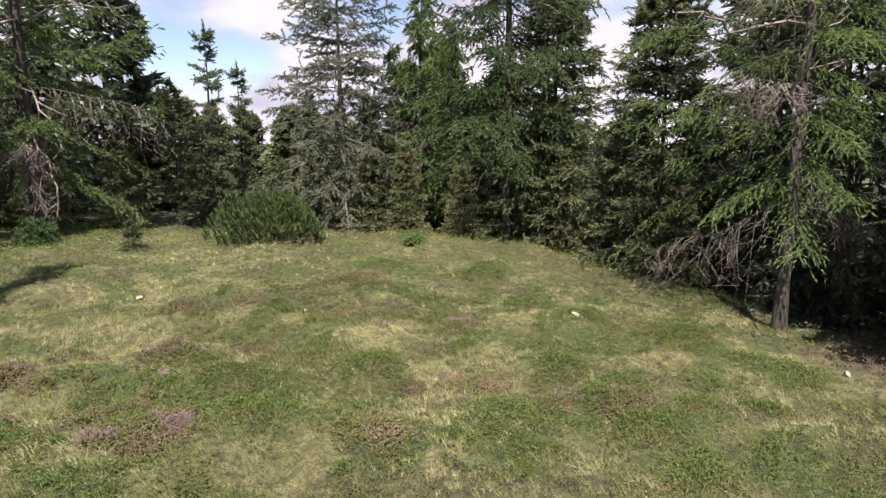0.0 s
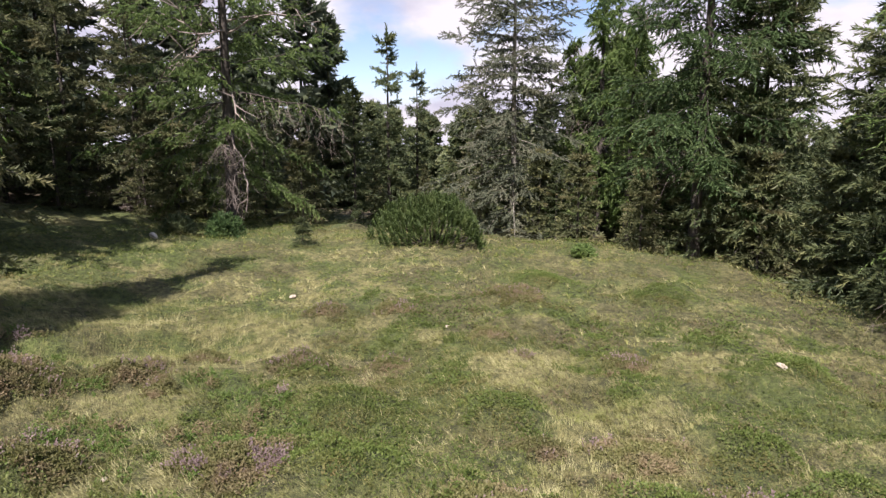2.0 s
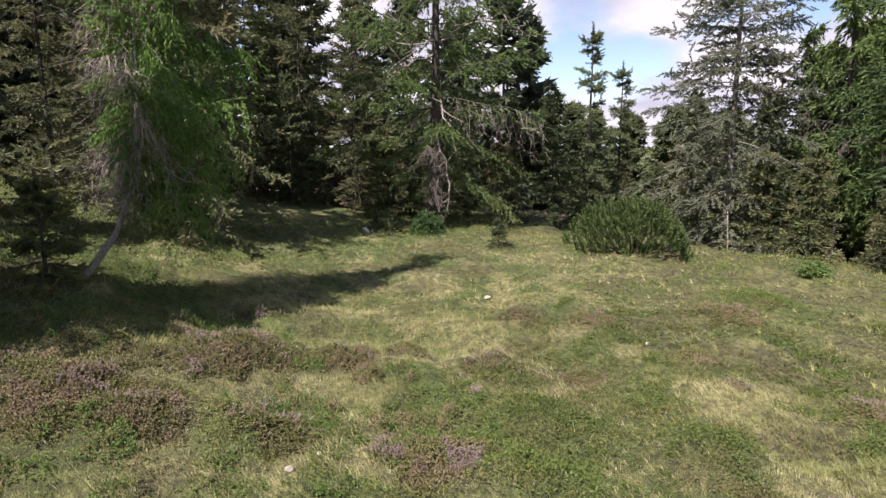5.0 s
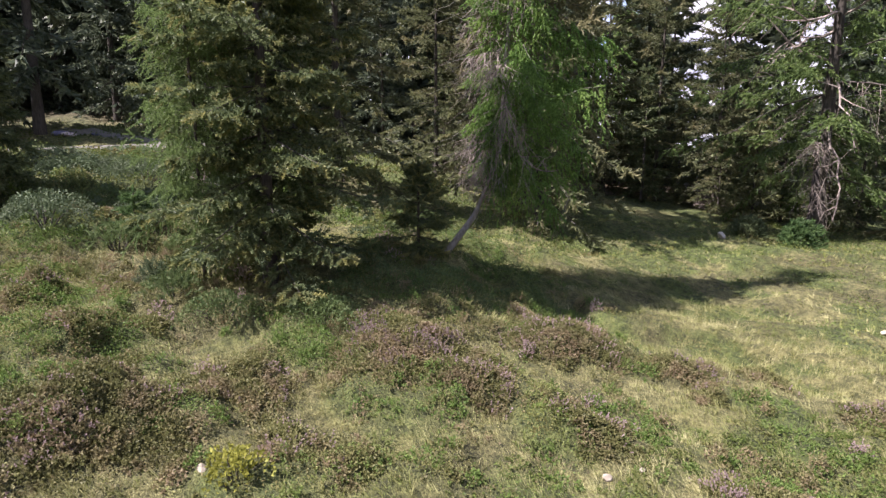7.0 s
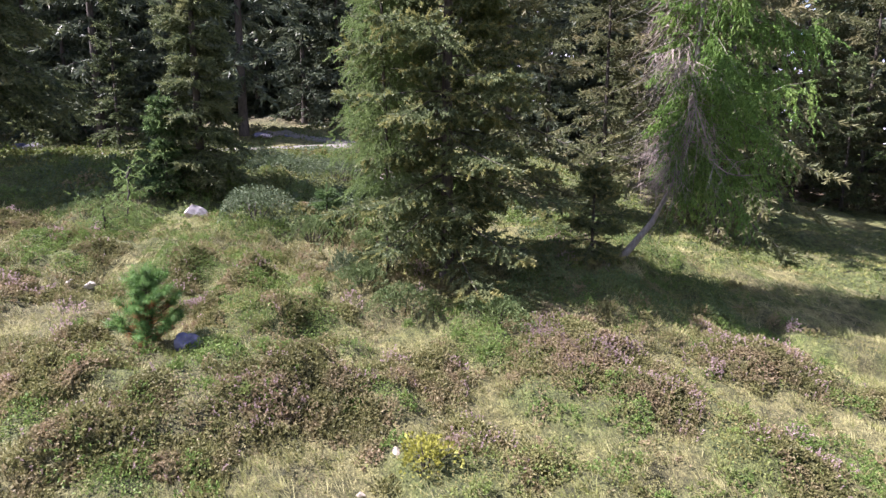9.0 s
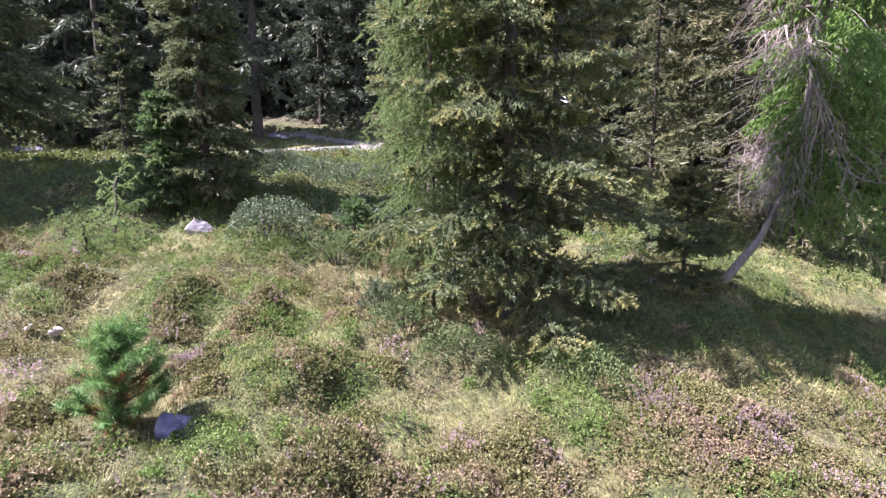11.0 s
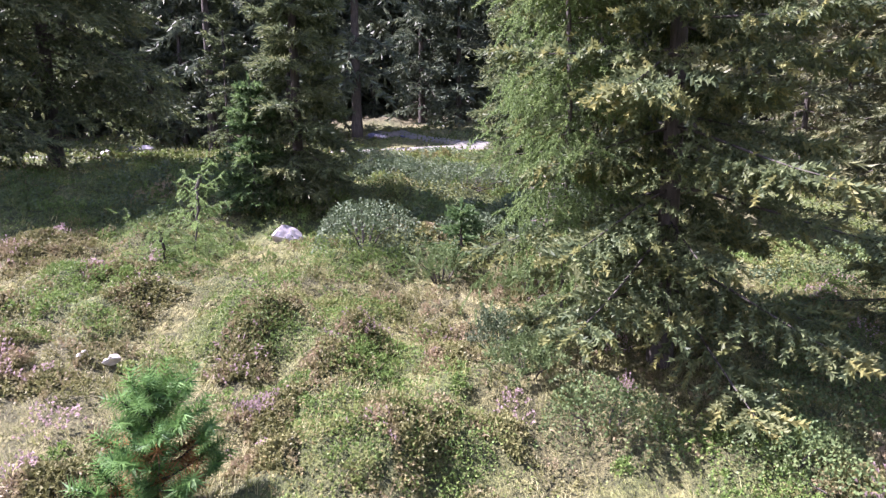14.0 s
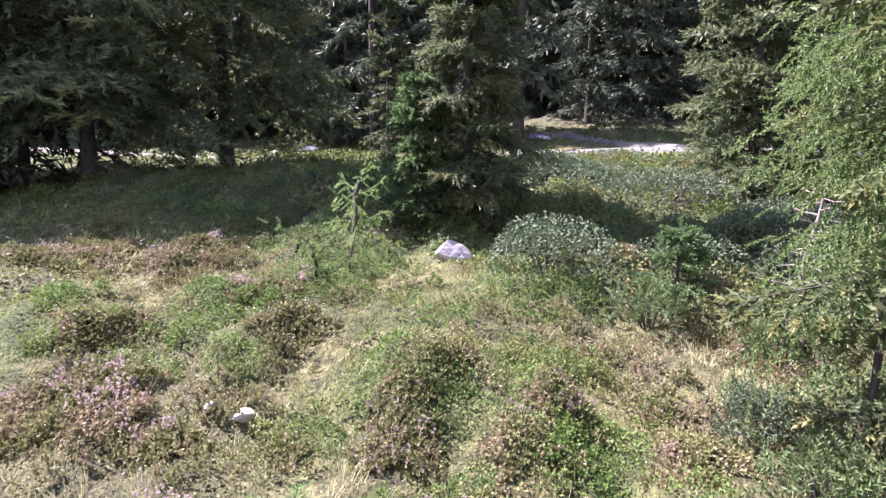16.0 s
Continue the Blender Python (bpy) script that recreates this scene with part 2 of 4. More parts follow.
def lie(x, y):
    """Height of the bare land at x, y."""
    x, y = np.asarray(x, float), np.asarray(y, float)
    z = 0.036 + -0.0912 * np.clip(x, -45, 45) + -0.0583 * np.clip(y, -45, 45)
    for a, b, s, up in HILLS:
        z = z + up * np.exp(-((x - a) ** 2 + (y - b) ** 2) / (2 * s * s))
    z = z + 0.42 * np.clip(-x - 33, 0, 45) * np.clip((18 - y) / 10, 0, 1) + 0.42 * np.clip(-y - 26, 0, 45) * np.clip((12 - x) / 10, 0, 1)
    return z

# ---- making meshes ----
Z = np.array((0.0, 0.0, 1.0))


def mesh_of(name, verts, tris, material, smooth=False):
    me = bpy.data.meshes.new(name)
    verts, tris = np.asarray(verts, np.float32), np.asarray(tris, np.int32)
    me.vertices.add(len(verts))
    me.vertices.foreach_set("co", verts.ravel())
    me.loops.add(tris.size)
    me.loops.foreach_set("vertex_index", tris.ravel())
    me.polygons.add(len(tris))
    me.polygons.foreach_set("loop_start", np.arange(0, tris.size, 3, dtype=np.int32))
    me.polygons.foreach_set("loop_total", np.full(len(tris), 3, np.int32))
    me.polygons.foreach_set("use_smooth", np.full(len(tris), smooth))
    me.update(calc_edges=True)
    me.materials.append(material)
    return me


def part(name, me, parent, label=""):
    ob = new(name, me)
    ob.parent = parent
    return tagged(ob, label)


def thing(name, x, y, z, label, category, group="", turn=0.0):
    ob = new(name)
    ob.empty_display_size = 0.2
    ob.matrix_world = pose(x, y, z, 0, 0, turn)
    return tagged(ob, label, category, group)


def unit(v):
    return v / np.maximum(np.linalg.norm(v, axis=-1, keepdims=True), 1e-9)


class Heap:
    """Gathers pieces of one mesh."""

    def __init__(self):
        self.v, self.f, self.n = [], [], 0

    def add(self, v, f):
        self.v.append(np.asarray(v, float)), self.f.append(np.asarray(f) + self.n)
        self.n += len(v)

    def tube(self, pts, radii, sides=5):
        pts, radii = np.asarray(pts, float), np.asarray(radii, float)
        d = unit(np.gradient(pts, axis=0))
        a = unit(np.cross(d, np.where(np.abs(d[:, 2:3]) > 0.9, np.array([[1.0, 0, 0]]), Z[None])))
        b = np.cross(d, a)
        ang = np.arange(sides) * 2 * np.pi / sides
        ring = pts[:, None] + radii[:, None, None] * (a[:, None] * np.cos(ang)[None, :, None] + b[:, None] * np.sin(ang)[None, :, None])
        k, m = len(pts), sides
        i = np.arange(k - 1)[:, None] * m + np.arange(m)[None]
        j = np.arange(k - 1)[:, None] * m + (np.arange(m)[None] + 1) % m
        quads = np.stack([i, j, j + m, i + m], -1).reshape(-1, 4)
        self.add(ring.reshape(-1, 3), np.concatenate([quads[:, [0, 1, 2]], quads[:, [0, 2, 3]]]))

    def sprays(self, at, along, up, length, width, shape):
        """Sets the little shape (k triangles in along, side, up) on every twig."""
        at, along = np.asarray(at, float), unit(np.asarray(along, float))
        side = unit(np.cross(along, up))
        over = np.cross(side, along)
        length, width = np.broadcast_to(length, len(at)), np.broadcast_to(width, len(at))
        k = len(shape)
        s = shape.reshape(-1, 3)
        v = at[:, None] + (length[:, None] * s[None, :, 0])[..., None] * along[:, None] \
            + (width[:, None] * s[None, :, 1])[..., None] * side[:, None] + (width[:, None] * s[None, :, 2])[..., None] * over[:, None]
        self.add(v.reshape(-1, 3), np.arange(len(at) * k * 3).reshape(-1, 3))

    def mesh(self, name, material, smooth=False):
        return mesh_of(name, np.concatenate(self.v), np.concatenate(self.f), material, smooth)


def brush(rings, per, base, sweep=0.2, turn=0.9):
    """A twig with needles all round."""
    t = []
    for i in range(rings):
        a = (i + 0.2) / rings
        for j in range(per):
            th = j * 2 * np.pi / per + i * turn
            c, s = np.cos(th), np.sin(th)
            t.append(((a - base * 0.5, -s * base, c * base), (a + base * 0.5, s * base, -c * base), (a + sweep, c, s)))
    return np.array(t, float)


def spikes(rings, per, base, sweep, turn=1.9):
    """A feathery shoot: slim pointed sprays that lie along it."""
    t = []
    for i in range(rings):
        a = i / rings * (1.05 - sweep)
        for j in range(per):
            th = j * 2 * np.pi / per + i * turn
            c, s = np.cos(th), np.sin(th)
            t.append(((a, -s * base, c * base), (a, s * base, -c * base), (a + sweep, c * 0.9, s * 0.9)))
    return np.array(t, float)


NEAR, MID, FAR, DISTANT = brush(6, 3, 0.18, 0.20), brush(4, 3, 0.20, 0.32), spikes(3, 2, 0.36, 0.42), spikes(2, 2, 0.5, 0.58)
FEATHER = brush(7, 3, 0.11, 0.16)
TUFT_FAR = spikes(3, 2, 0.4, 0.45)
LEAF = np.array([((0, 0, 0), (0.5, 0.32, 0.1), (0.5, -0.32, 0.1)), ((0.5, 0.32, 0.1), (1, 0, 0), (0.5, -0.32, 0.1))], float)


def trunk_line(r, height, sway, lean=None, steps=10):
    s = np.linspace(0, 1, steps)
    w = np.cumsum(r.normal(0, sway, (steps, 2)), 0) * s[:, None]
    p = np.stack([w[:, 0], w[:, 1], s * height], 1)
    if lean is not None:
        p[:, :2] += np.stack([np.interp(p[:, 2], [q[2] for q in lean], [q[k] for q in lean]) for k in (0, 1)], 1)
    return p


def on_line(p, z):
    return np.stack([np.interp(z, p[:, 2], p[:, k]) for k in range(3)], -1)


def foliage_along(r, tw, base, along, lengths, per, shape, ls, ws, hang=0.0, level=Z, wild=0.35, ends=None):
    """Sprays set along straight twigs; the outermost may go to a heap of their own."""
    n = len(base)
    k = np.tile(np.linspace(0.15, 1.0, per), n)
    b, d, ln = np.repeat(base, per, 0), np.repeat(along, per, 0), np.repeat(lengths, per)
    at = b + d * (ln * k)[:, None] + np.outer(hang * (ln * k) ** 2, -Z)
    dd = d + r.normal(0, wild, d.shape) - Z * hang * 0.6
    turn, long, wide = level + r.normal(0, 0.8, d.shape), ls * r.uniform(0.7, 1.3, len(at)), ws * r.uniform(0.7, 1.3, len(at))
    out = (k > 0.99) & (r.uniform(0, 1, len(at)) < 0.85) if ends is not None else np.zeros(len(at), bool)
    for heap, pick in ((tw, ~out), (ends, out)):
        if pick.any():
            heap.sprays(at[pick], dd[pick], turn[pick], long[pick], wide[pick], shape)


def spruce_meshes(seed, height, reach, boughs, twigs, per, shape, ls, ws, needles, bark=BARK, clear=0.06, taper=0.85, droop=0.32, ragged=0.2, bare=0, top_thin=0.0, knots=6, slim=1.0, tier=0.55, wild=0.35):
    """A spruce: tapered trunk, whorled boughs that sag and turn up at the tip, flat sprays of needles."""
    r = np.random.default_rng(seed)
    line = trunk_line(r, height, 0.012 * height / 8)
    stem, wood, crown, young = Heap(), Heap(), Heap(), Heap()
    r0 = slim * (0.009 * height + 0.012)
    stem.tube(line, np.concatenate([[r0 * 1.35], np.linspace(r0, 0.012, len(line) - 1)]), 9)
    for i in range(boughs):
        u = (i - i % 5 + r.normal(1.5, tier) + 0.3 * (i % 5)) / boughs
        u = min(max(u, 0.0), 0.99)
        z = height * (clear + (0.985 - clear) * u)
        if top_thin and u > 0.55 and r.uniform() < top_thin:
            continue
        ln = reach * (1 - u) ** taper * r.uniform(1 - ragged * 1.4, 1 + ragged) * min(1.0, 0.7 + 4 * u) + 0.06 * height * 0.3
        az = i * 2.399 + r.uniform(-0.4, 0.4)
        out = np.array((np.cos(az), np.sin(az), 0))
        side = np.array((-out[1], out[0], 0))
        rise = -0.28 + 0.95 * u + r.normal(0, 0.08)
        s = np.linspace(0, 1, knots)
        sag = rise * s - droop * s ** 2 * (1 - u * 0.5) + 0.16 * s ** 3
        wig = r.normal(0, 0.05) * s ** 2
        pts = on_line(line, z)[None] + ln * (s[:, None] * out + sag[:, None] * Z + wig[:, None] * side)
        if knots > 2:
            wood.tube(pts, np.linspace(0.007 * ln + 0.006, 0.003, knots), 3)
        if u < 0.5 and r.uniform() < bare:
            continue
        k = np.linspace(0.14, 1.0, twigs) + r.uniform(-0.03, 0.03, twigs)
        k = np.clip(k, 0.08, 1)
        base = np.stack([np.interp(k, s, pts[:, q]) for q in range(3)], 1)
        axis = unit(np.stack([np.interp(k, s, np.gradient(pts[:, q])) for q in range(3)], 1))
        for sgn in (-1, 1):
            d = unit(axis * 0.62 + sgn * side * 0.78 + Z * r.normal(-0.12, 0.16, (twigs, 1)))
            tl = (ln * 0.42 * (1.06 - k) ** 0.8 * np.minimum(1, 0.4 + k * 1.6) + ls * 0.4) * r.uniform(0.6, 1.2, twigs)
            # outer sprays take the paler colour, so bough ends look lit against the inside
            outer = k > 0.62
            for some, ends in ((outer, young), (~outer, young if per > 2 else None)):
                if some.any():
                    foliage_along(r, crown, base[some], d[some], tl[some], per, shape, ls, ws, 0.25, wild=wild, ends=ends)
        foliage_along(r, crown, base[:-2], axis[:-2], np.full(twigs - 2, ln / twigs * 1.3), 1, shape, ls * 1.1, ws, wild=wild)
        foliage_along(r, young, base[-2:], axis[-2:], np.full(2, ln / twigs * 1.3), 1, shape, ls * 1.1, ws, wild=wild)
    tip = line[-1:]
    crown.sprays(np.repeat(tip, 4, 0) - Z * np.linspace(0, 0.35, 4)[:, None] * min(1, height / 6), np.repeat(Z[None], 4, 0) + r.normal(0, 0.15, (4, 3)), np.array((1.0, 0, 0)), ls * 1.2, ws, shape)
    out = [stem.mesh("trunk", bark, True), crown.mesh("crown", needles), young.mesh("young_growth", YOUNG_LIT[needles])]
    return out + [wood.mesh("branchwood", bark, True)] if wood.n else out


def larch_meshes(seed, height, reach, boughs, twigs, per, shape, ls, ws, needles, bark=BARK, clear=0.12, lean=None, dead=0.15, dead_az=None, low=0.0, reach_at=None, fat=1.0, slim=1.0, curtain=None, tangle=4, bones=0):
    """A larch: crooked boughs, hanging twigs with tufts, grey dead twigs low down and inside."""
    r = np.random.default_rng(seed)
    line = trunk_line(r, height, 0.02, lean, 14)
    stem, wood, crown, dry = Heap(), Heap(), Heap(), Heap()
    r0 = slim * (0.0125 * height + 0.01)
    stem.tube(line, np.concatenate([[r0 * 1.4, r0 * 1.05], np.linspace(r0, 0.02, len(line) - 2)]), 9)
    for i in range(boughs):
        u = (i + r.uniform(0, 0.9)) / boughs
        z = height * (clear + (0.98 - clear) * u)
        ln = reach * (np.interp(u, *reach_at) if reach_at else (1 - u) ** 0.75) * r.uniform(0.55, 1.15) + 0.2
        az = i * 2.399 + r.uniform(-0.6, 0.6)
        out = np.array((np.cos(az), np.sin(az), 0))
        side = np.array((-out[1], out[0], 0))
        s = np.linspace(0, 1, 8)
        rise = -0.1 + 0.6 * u + r.normal(0, 0.15) - low
        sag = rise * s - 0.55 * s ** 2 * (1 - 0.6 * u) + 0.3 * s ** 3
        wob = np.cumsum(r.normal(0, 0.045, (8, 2)), 0) * s[:, None]
        pts = on_line(line, z)[None] + ln * (s[:, None] * out + (sag + wob[:, 0])[:, None] * Z + wob[:, 1:2] * side)
        pts[:, 2] = np.maximum(pts[:, 2], 0.12)
        wood.tube(pts[::1 if ln > 1 else 2], slim * np.linspace(0.005 * ln + 0.007, 0.004, 8)[::1 if ln > 1 else 2], 4)
        gone = r.uniform() < dead * (1.6 - 1.3 * u)
        if dead_az is not None and abs((az - dead_az + np.pi) % (2 * np.pi) - np.pi) < 0.85 and 0.18 < u < 0.6:
            gone = r.uniform() < 0.85
            pts = pts[:1] + (pts - pts[:1]) * 0.78
        if curtain is not None and abs((az - curtain + np.pi) % (2 * np.pi) - np.pi) < 1.0:
            gone = False
        elif curtain is not None and u < 0.75:
            gone = gone or r.uniform() < 0.3
            pts = pts[:1] + (pts - pts[:1]) * 0.45
        if curtain is not None and u > 0.42 and r.uniform() < 0.62:
            continue
        k = np.clip(np.linspace(0.08, 1.0, twigs) + r.uniform(-0.03, 0.03, twigs), 0.05, 1)
        base = np.stack([np.interp(k, s, pts[:, q]) for q in range(3)], 1)
        axis = unit(np.stack([np.interp(k, s, np.gradient(pts[:, q])) for q in range(3)], 1))
        for sgn in (-1, 1):
            d = unit(axis * r.uniform(0.2, 0.8, (twigs, 1)) + sgn * side * r.uniform(0.25, 0.9, (twigs, 1)) - Z * r.uniform(0.05, 0.7, (twigs, 1)))
            tl = (0.16 * ln + 0.16) * r.uniform(0.5, 1.4, twigs) * (1.15 - 0.5 * k)
            if curtain is not None and abs((az - curtain + np.pi) % (2 * np.pi) - np.pi) < 1.2:
                d, tl = unit(d - Z * 0.7), tl * 1.7
                if not gone:
                    foliage_along(r, crown, base, unit(d + r.normal(0, 0.4, d.shape)), tl * 0.8, per + 1, shape, ls, ws * 1.3, 0.9)
            if gone:
                for b, q, m in zip(base, d, tl * 1.25):
                    k3 = np.linspace(0, 1, 3)
                    bend = r.normal(0, 0.2, (3, 3)) * k3[:, None] * m
                    p = b + q * (k3 * m)[:, None] - Z * (k3 ** 2 * m * 0.5)[:, None] + bend
                    dry.tube(p, fat * np.array((0.007, 0.005, 0.002)), 3)
                    for c in p[np.arange(tangle) % 2 + 1]:
                        e = unit(q * 0.6 + r.normal(0, 0.7, 3) - Z * 0.6) * m * r.uniform(0.4, 0.9)
                        dry.tube([c, c + e], [fat * 0.004, fat * 0.0015], 3)
            else:
                foliage_along(r, crown, base, d, tl, per, shape, ls, ws, 0.9 / max(ln, 0.8))
        if not gone:
            foliage_along(r, crown, base, axis, np.full(twigs, ln / twigs), 1, shape, ls, ws)
    for i in range(bones):
        a, z = r.uniform(0, 2 * np.pi), height * r.uniform(0.18, 0.6)
        p, d = [on_line(line, z)], np.array((np.cos(a), np.sin(a), r.uniform(-0.2, 0.3)))
        for q in range(7):
            d = unit(d + r.normal(0, 0.38, 3) - Z * 0.05)
            p.append(p[-1] + d * reach * 0.13)
        dry.tube(p, np.linspace(0.011, 0.004, 8) * reach, 4)
        for q in (2, 3, 4, 5, 6, 6):
            e = unit(d + r.normal(0, 0.8, 3)) * reach * r.uniform(0.12, 0.3)
            f = p[q] + e * 0.5 + r.normal(0, 0.03, 3) * reach
            dry.tube([p[q], f, p[q] + e - Z * 0.03 * reach], np.array((0.006, 0.004, 0.002)) * reach, 3)
    out = [stem.mesh("trunk", bark, True), crown.mesh("crown", needles), wood.mesh("branchwood", bark, True)]
    if dry.n:
        out.append(dry.mesh("deadwood", TWIG))
    return out


def plant_tree(name, meshes, x, y, label, group="", turn=0.0, sink=0.06, category="tree"):
    t = thing(name, x, y, float(lie(x, y)) - sink, label, category, group, turn)
    holder = t
    for me in meshes:
        kind = me.name.split(".")[0]
        ob = part(kind, me, holder if kind in ("branchwood", "deadwood") else t)
        if kind == "trunk":
            holder = ob
        if kind == "young_growth":
            tagged(ob, "paler shoots at the bough ends, young growth and painted sunlit look", kind="stuff")
        if ob.name.split(".")[0] in ("deadwood", "branchwood"):
            tagged(ob, kind="stuff")
    return t


def wave(x, y, seed):
    """Smooth random field between 0 and 1, one cell to the metre."""
    xi, yi = np.floor(x), np.floor(y)
    fx, fy = x - xi, y - yi
    fx, fy = fx * fx * (3 - 2 * fx), fy * fy * (3 - 2 * fy)

    def at(a, b):
        q = np.sin(a * 127.1 + b * 311.7 + seed * 74.7) * 43758.5453
        return q - np.floor(q)
    return (at(xi, yi) * (1 - fx) + at(xi + 1, yi) * fx) * (1 - fy) + (at(xi, yi + 1) * (1 - fx) + at(xi + 1, yi + 1) * fx) * fy


def waves(x, y, seed):
    return (wave(x, y, seed) + 0.5 * wave(x * 2.1, y * 2.1, seed + 3) + 0.25 * wave(x * 4.3, y * 4.3, seed + 5)) / 1.75


# ---- the land ----
# heather mounds on the meadow and on the slope: x, y, radius
MOUNDS = [
    (-5.8, 3.2, 0.85), (-5.8, 5.1, 0.70), (-5.4, 1.6, 0.52), (-4.9, 3.6, 0.45), (-4.9, 6.1, 0.42), (-4.0, 4.3, 0.34), (-2.7, 4.9, 0.50),
    (-4.9, 0.6, 0.70), (-5.7, -1.5, 0.24), (-6.5, -0.7, 0.24), (-4.8, -1.4, 0.45), (-4.4, 1.9, 0.30), (-6.6, -2.9, 0.52), (-7.6, -0.3, 0.24),
]
MOUNDS_OFF = [
    (-9.0, 0.9, 0.28), (-8.4, -5.2, 0.75), (-8.2, -2.7, 0.33), (-8.8, -4.0, 0.54), (-7.6, -1.1, 0.26), (-2.6, 7.8, 0.28), (-4.3, 9.3, 0.35),
    (-1.5, 8.8, 0.31), (-1.6, 11.1, 0.60), (0.4, 6.0, 0.40), (1.1, 5.4, 0.24), (-4.6, 6.9, 0.28), (1.8, 5.3, 0.27), (0.3, 8.7, 0.31),
]
MOUNDS_SMALL = [
    (-0.59, 4.74, 0.34), (-0.4, 5.97, 0.25), (-4.37, 5.88, 0.19), (-3.51, 7.3, 0.45), (-3.24, 9.62, 0.36), (-0.98, 8.17, 0.18), (-4.11, -0.75, 0.45),
    (-4.58, -0.58, 0.34), (-4.04, -0.03, 0.33), (-5.24, -1.68, 0.35), (-3.98, 2.28, 0.28), (-7.52, 0.38, 0.3), (-7.16, -0.47, 0.24), (-6.1, -0.54, 0.2),
    (-6.64, 0.76, 0.21), (-6.43, 0.21, 0.33), (-6.57, -2.2, 0.18), (-7.84, -2.24, 0.27), (-7.35, -1.21, 0.21), (-7.03, -1.07, 0.26), (-7.99, 0.24, 0.23), (-7.33, -3.49, 0.3),
]
# bilberry cushions: x, y, radius
GREENS = [
    (-1.81, 5.08, 0.54), (-2.49, 5.49, 0.29), (-0.89, 6.53, 0.41), (-1.62, 7.2, 0.36), (0.56, 5.12, 0.47), (0.76, 4.53, 0.28), (1.3, 6.22, 0.33), (1.44, 5.49, 0.27),
    (1.8, 4.75, 0.33), (3.37, 8.05, 0.57), (4.09, 6.49, 0.39), (-0.14, 9.68, 0.18), (0.27, 7.44, 0.19), (1.91, 5.93, 0.23), (-3.25, 7.05, 0.4), (0.79, 12.16, 0.72),
    (1.45, 9.97, 0.3), (2.29, 8.97, 0.47), (2.44, 5.32, 0.25), (1.97, 4.09, 0.3), (3.17, 5.42, 0.26), (-2.35, 6.26, 0.6), (-1.4, 12.76, 0.69), (-4.12, 4.06, 0.32),
]
GREENS_SLOPE = [
    (-5.43, -0.33, 0.3), (-6.19, -0.09, 0.3), (-6.39, 0.4, 0.4), (-7.47, -0.15, 0.36), (-7.36, -0.97, 0.33), (-4.39, -1.23, 0.25), (-3.86, -0.42, 0.26), (-6.46, -0.41, 0.21), (-7.55, -1.4, 0.32),
    (-8.3, -0.41, 0.3), (-8.58, -2.35, 0.38), (-7.96, -0.6, 0.31), (-6.75, -0.66, 0.24), (-7.32, -2.35, 0.23), (-7.94, -3.11, 0.28), (-7.09, -3.01, 0.25), (-6.9, -1.6, 0.26), (-5.0, 1.0, 0.3), (-6.0, 2.3, 0.3),
]
# green cushions, most where tree shade falls; their dark leaf deepens that shade
GREENS_SHADE = [
    (-7.5, 3.2, 0.6), (-7.3, 4.3, 0.6), (-7.1, 5.4, 0.45), (-8.3, 3.4, 0.4), (-6.9, 2.7, 0.5), (-7.9, 5.6, 0.5), (-9.7, -5.2, 0.7), (-9.9, -4.0, 0.6), (-10.6, -5.8, 0.7), (-10.9, -4.5, 0.6),
    (-9.5, -3.2, 0.5), (-11.6, -3.4, 0.6), (-11.4, -0.9, 0.5), (-12.6, -2.3, 0.6), (-13.2, -0.3, 0.6), (-10.9, -0.1, 0.5), (-9.4, 4.2, 0.6), (-10.4, 5.0, 0.6), (-9.3, 5.4, 0.5),
]
ROAD = [(-17.6, -22.0), (-18.2, -14.0), (-18.3, -8.0), (-19.0, -6.2), (-20.0, -4.2), (-20.5, -1.2), (-20.7, 1.4), (-21.2, 3.2), (-23.0, 6.5), (-28.0, 10.0)]
BRANCH = [(-20.6, 2.2), (-20.9, 1.0), (-21.6, -0.5), (-22.3, -1.8), (-23.6, -3.4)]


def to_line(x, y, line):
    best = np.full(np.shape(x), 1e9)
    for (a, b), (c, d) in zip(line, line[1:]):
        k = np.clip(((x - a) * (c - a) + (y - b) * (d - b)) / ((c - a) ** 2 + (d - b) ** 2), 0, 1)
        best = np.minimum(best, np.hypot(x - a - k * (c - a), y - b - k * (d - b)))
    return best


def around(x, y, a, c, far):
    """Which of the places lie about a, c."""
    return (np.abs(x - a) < far) & (np.abs(y - c) < far)


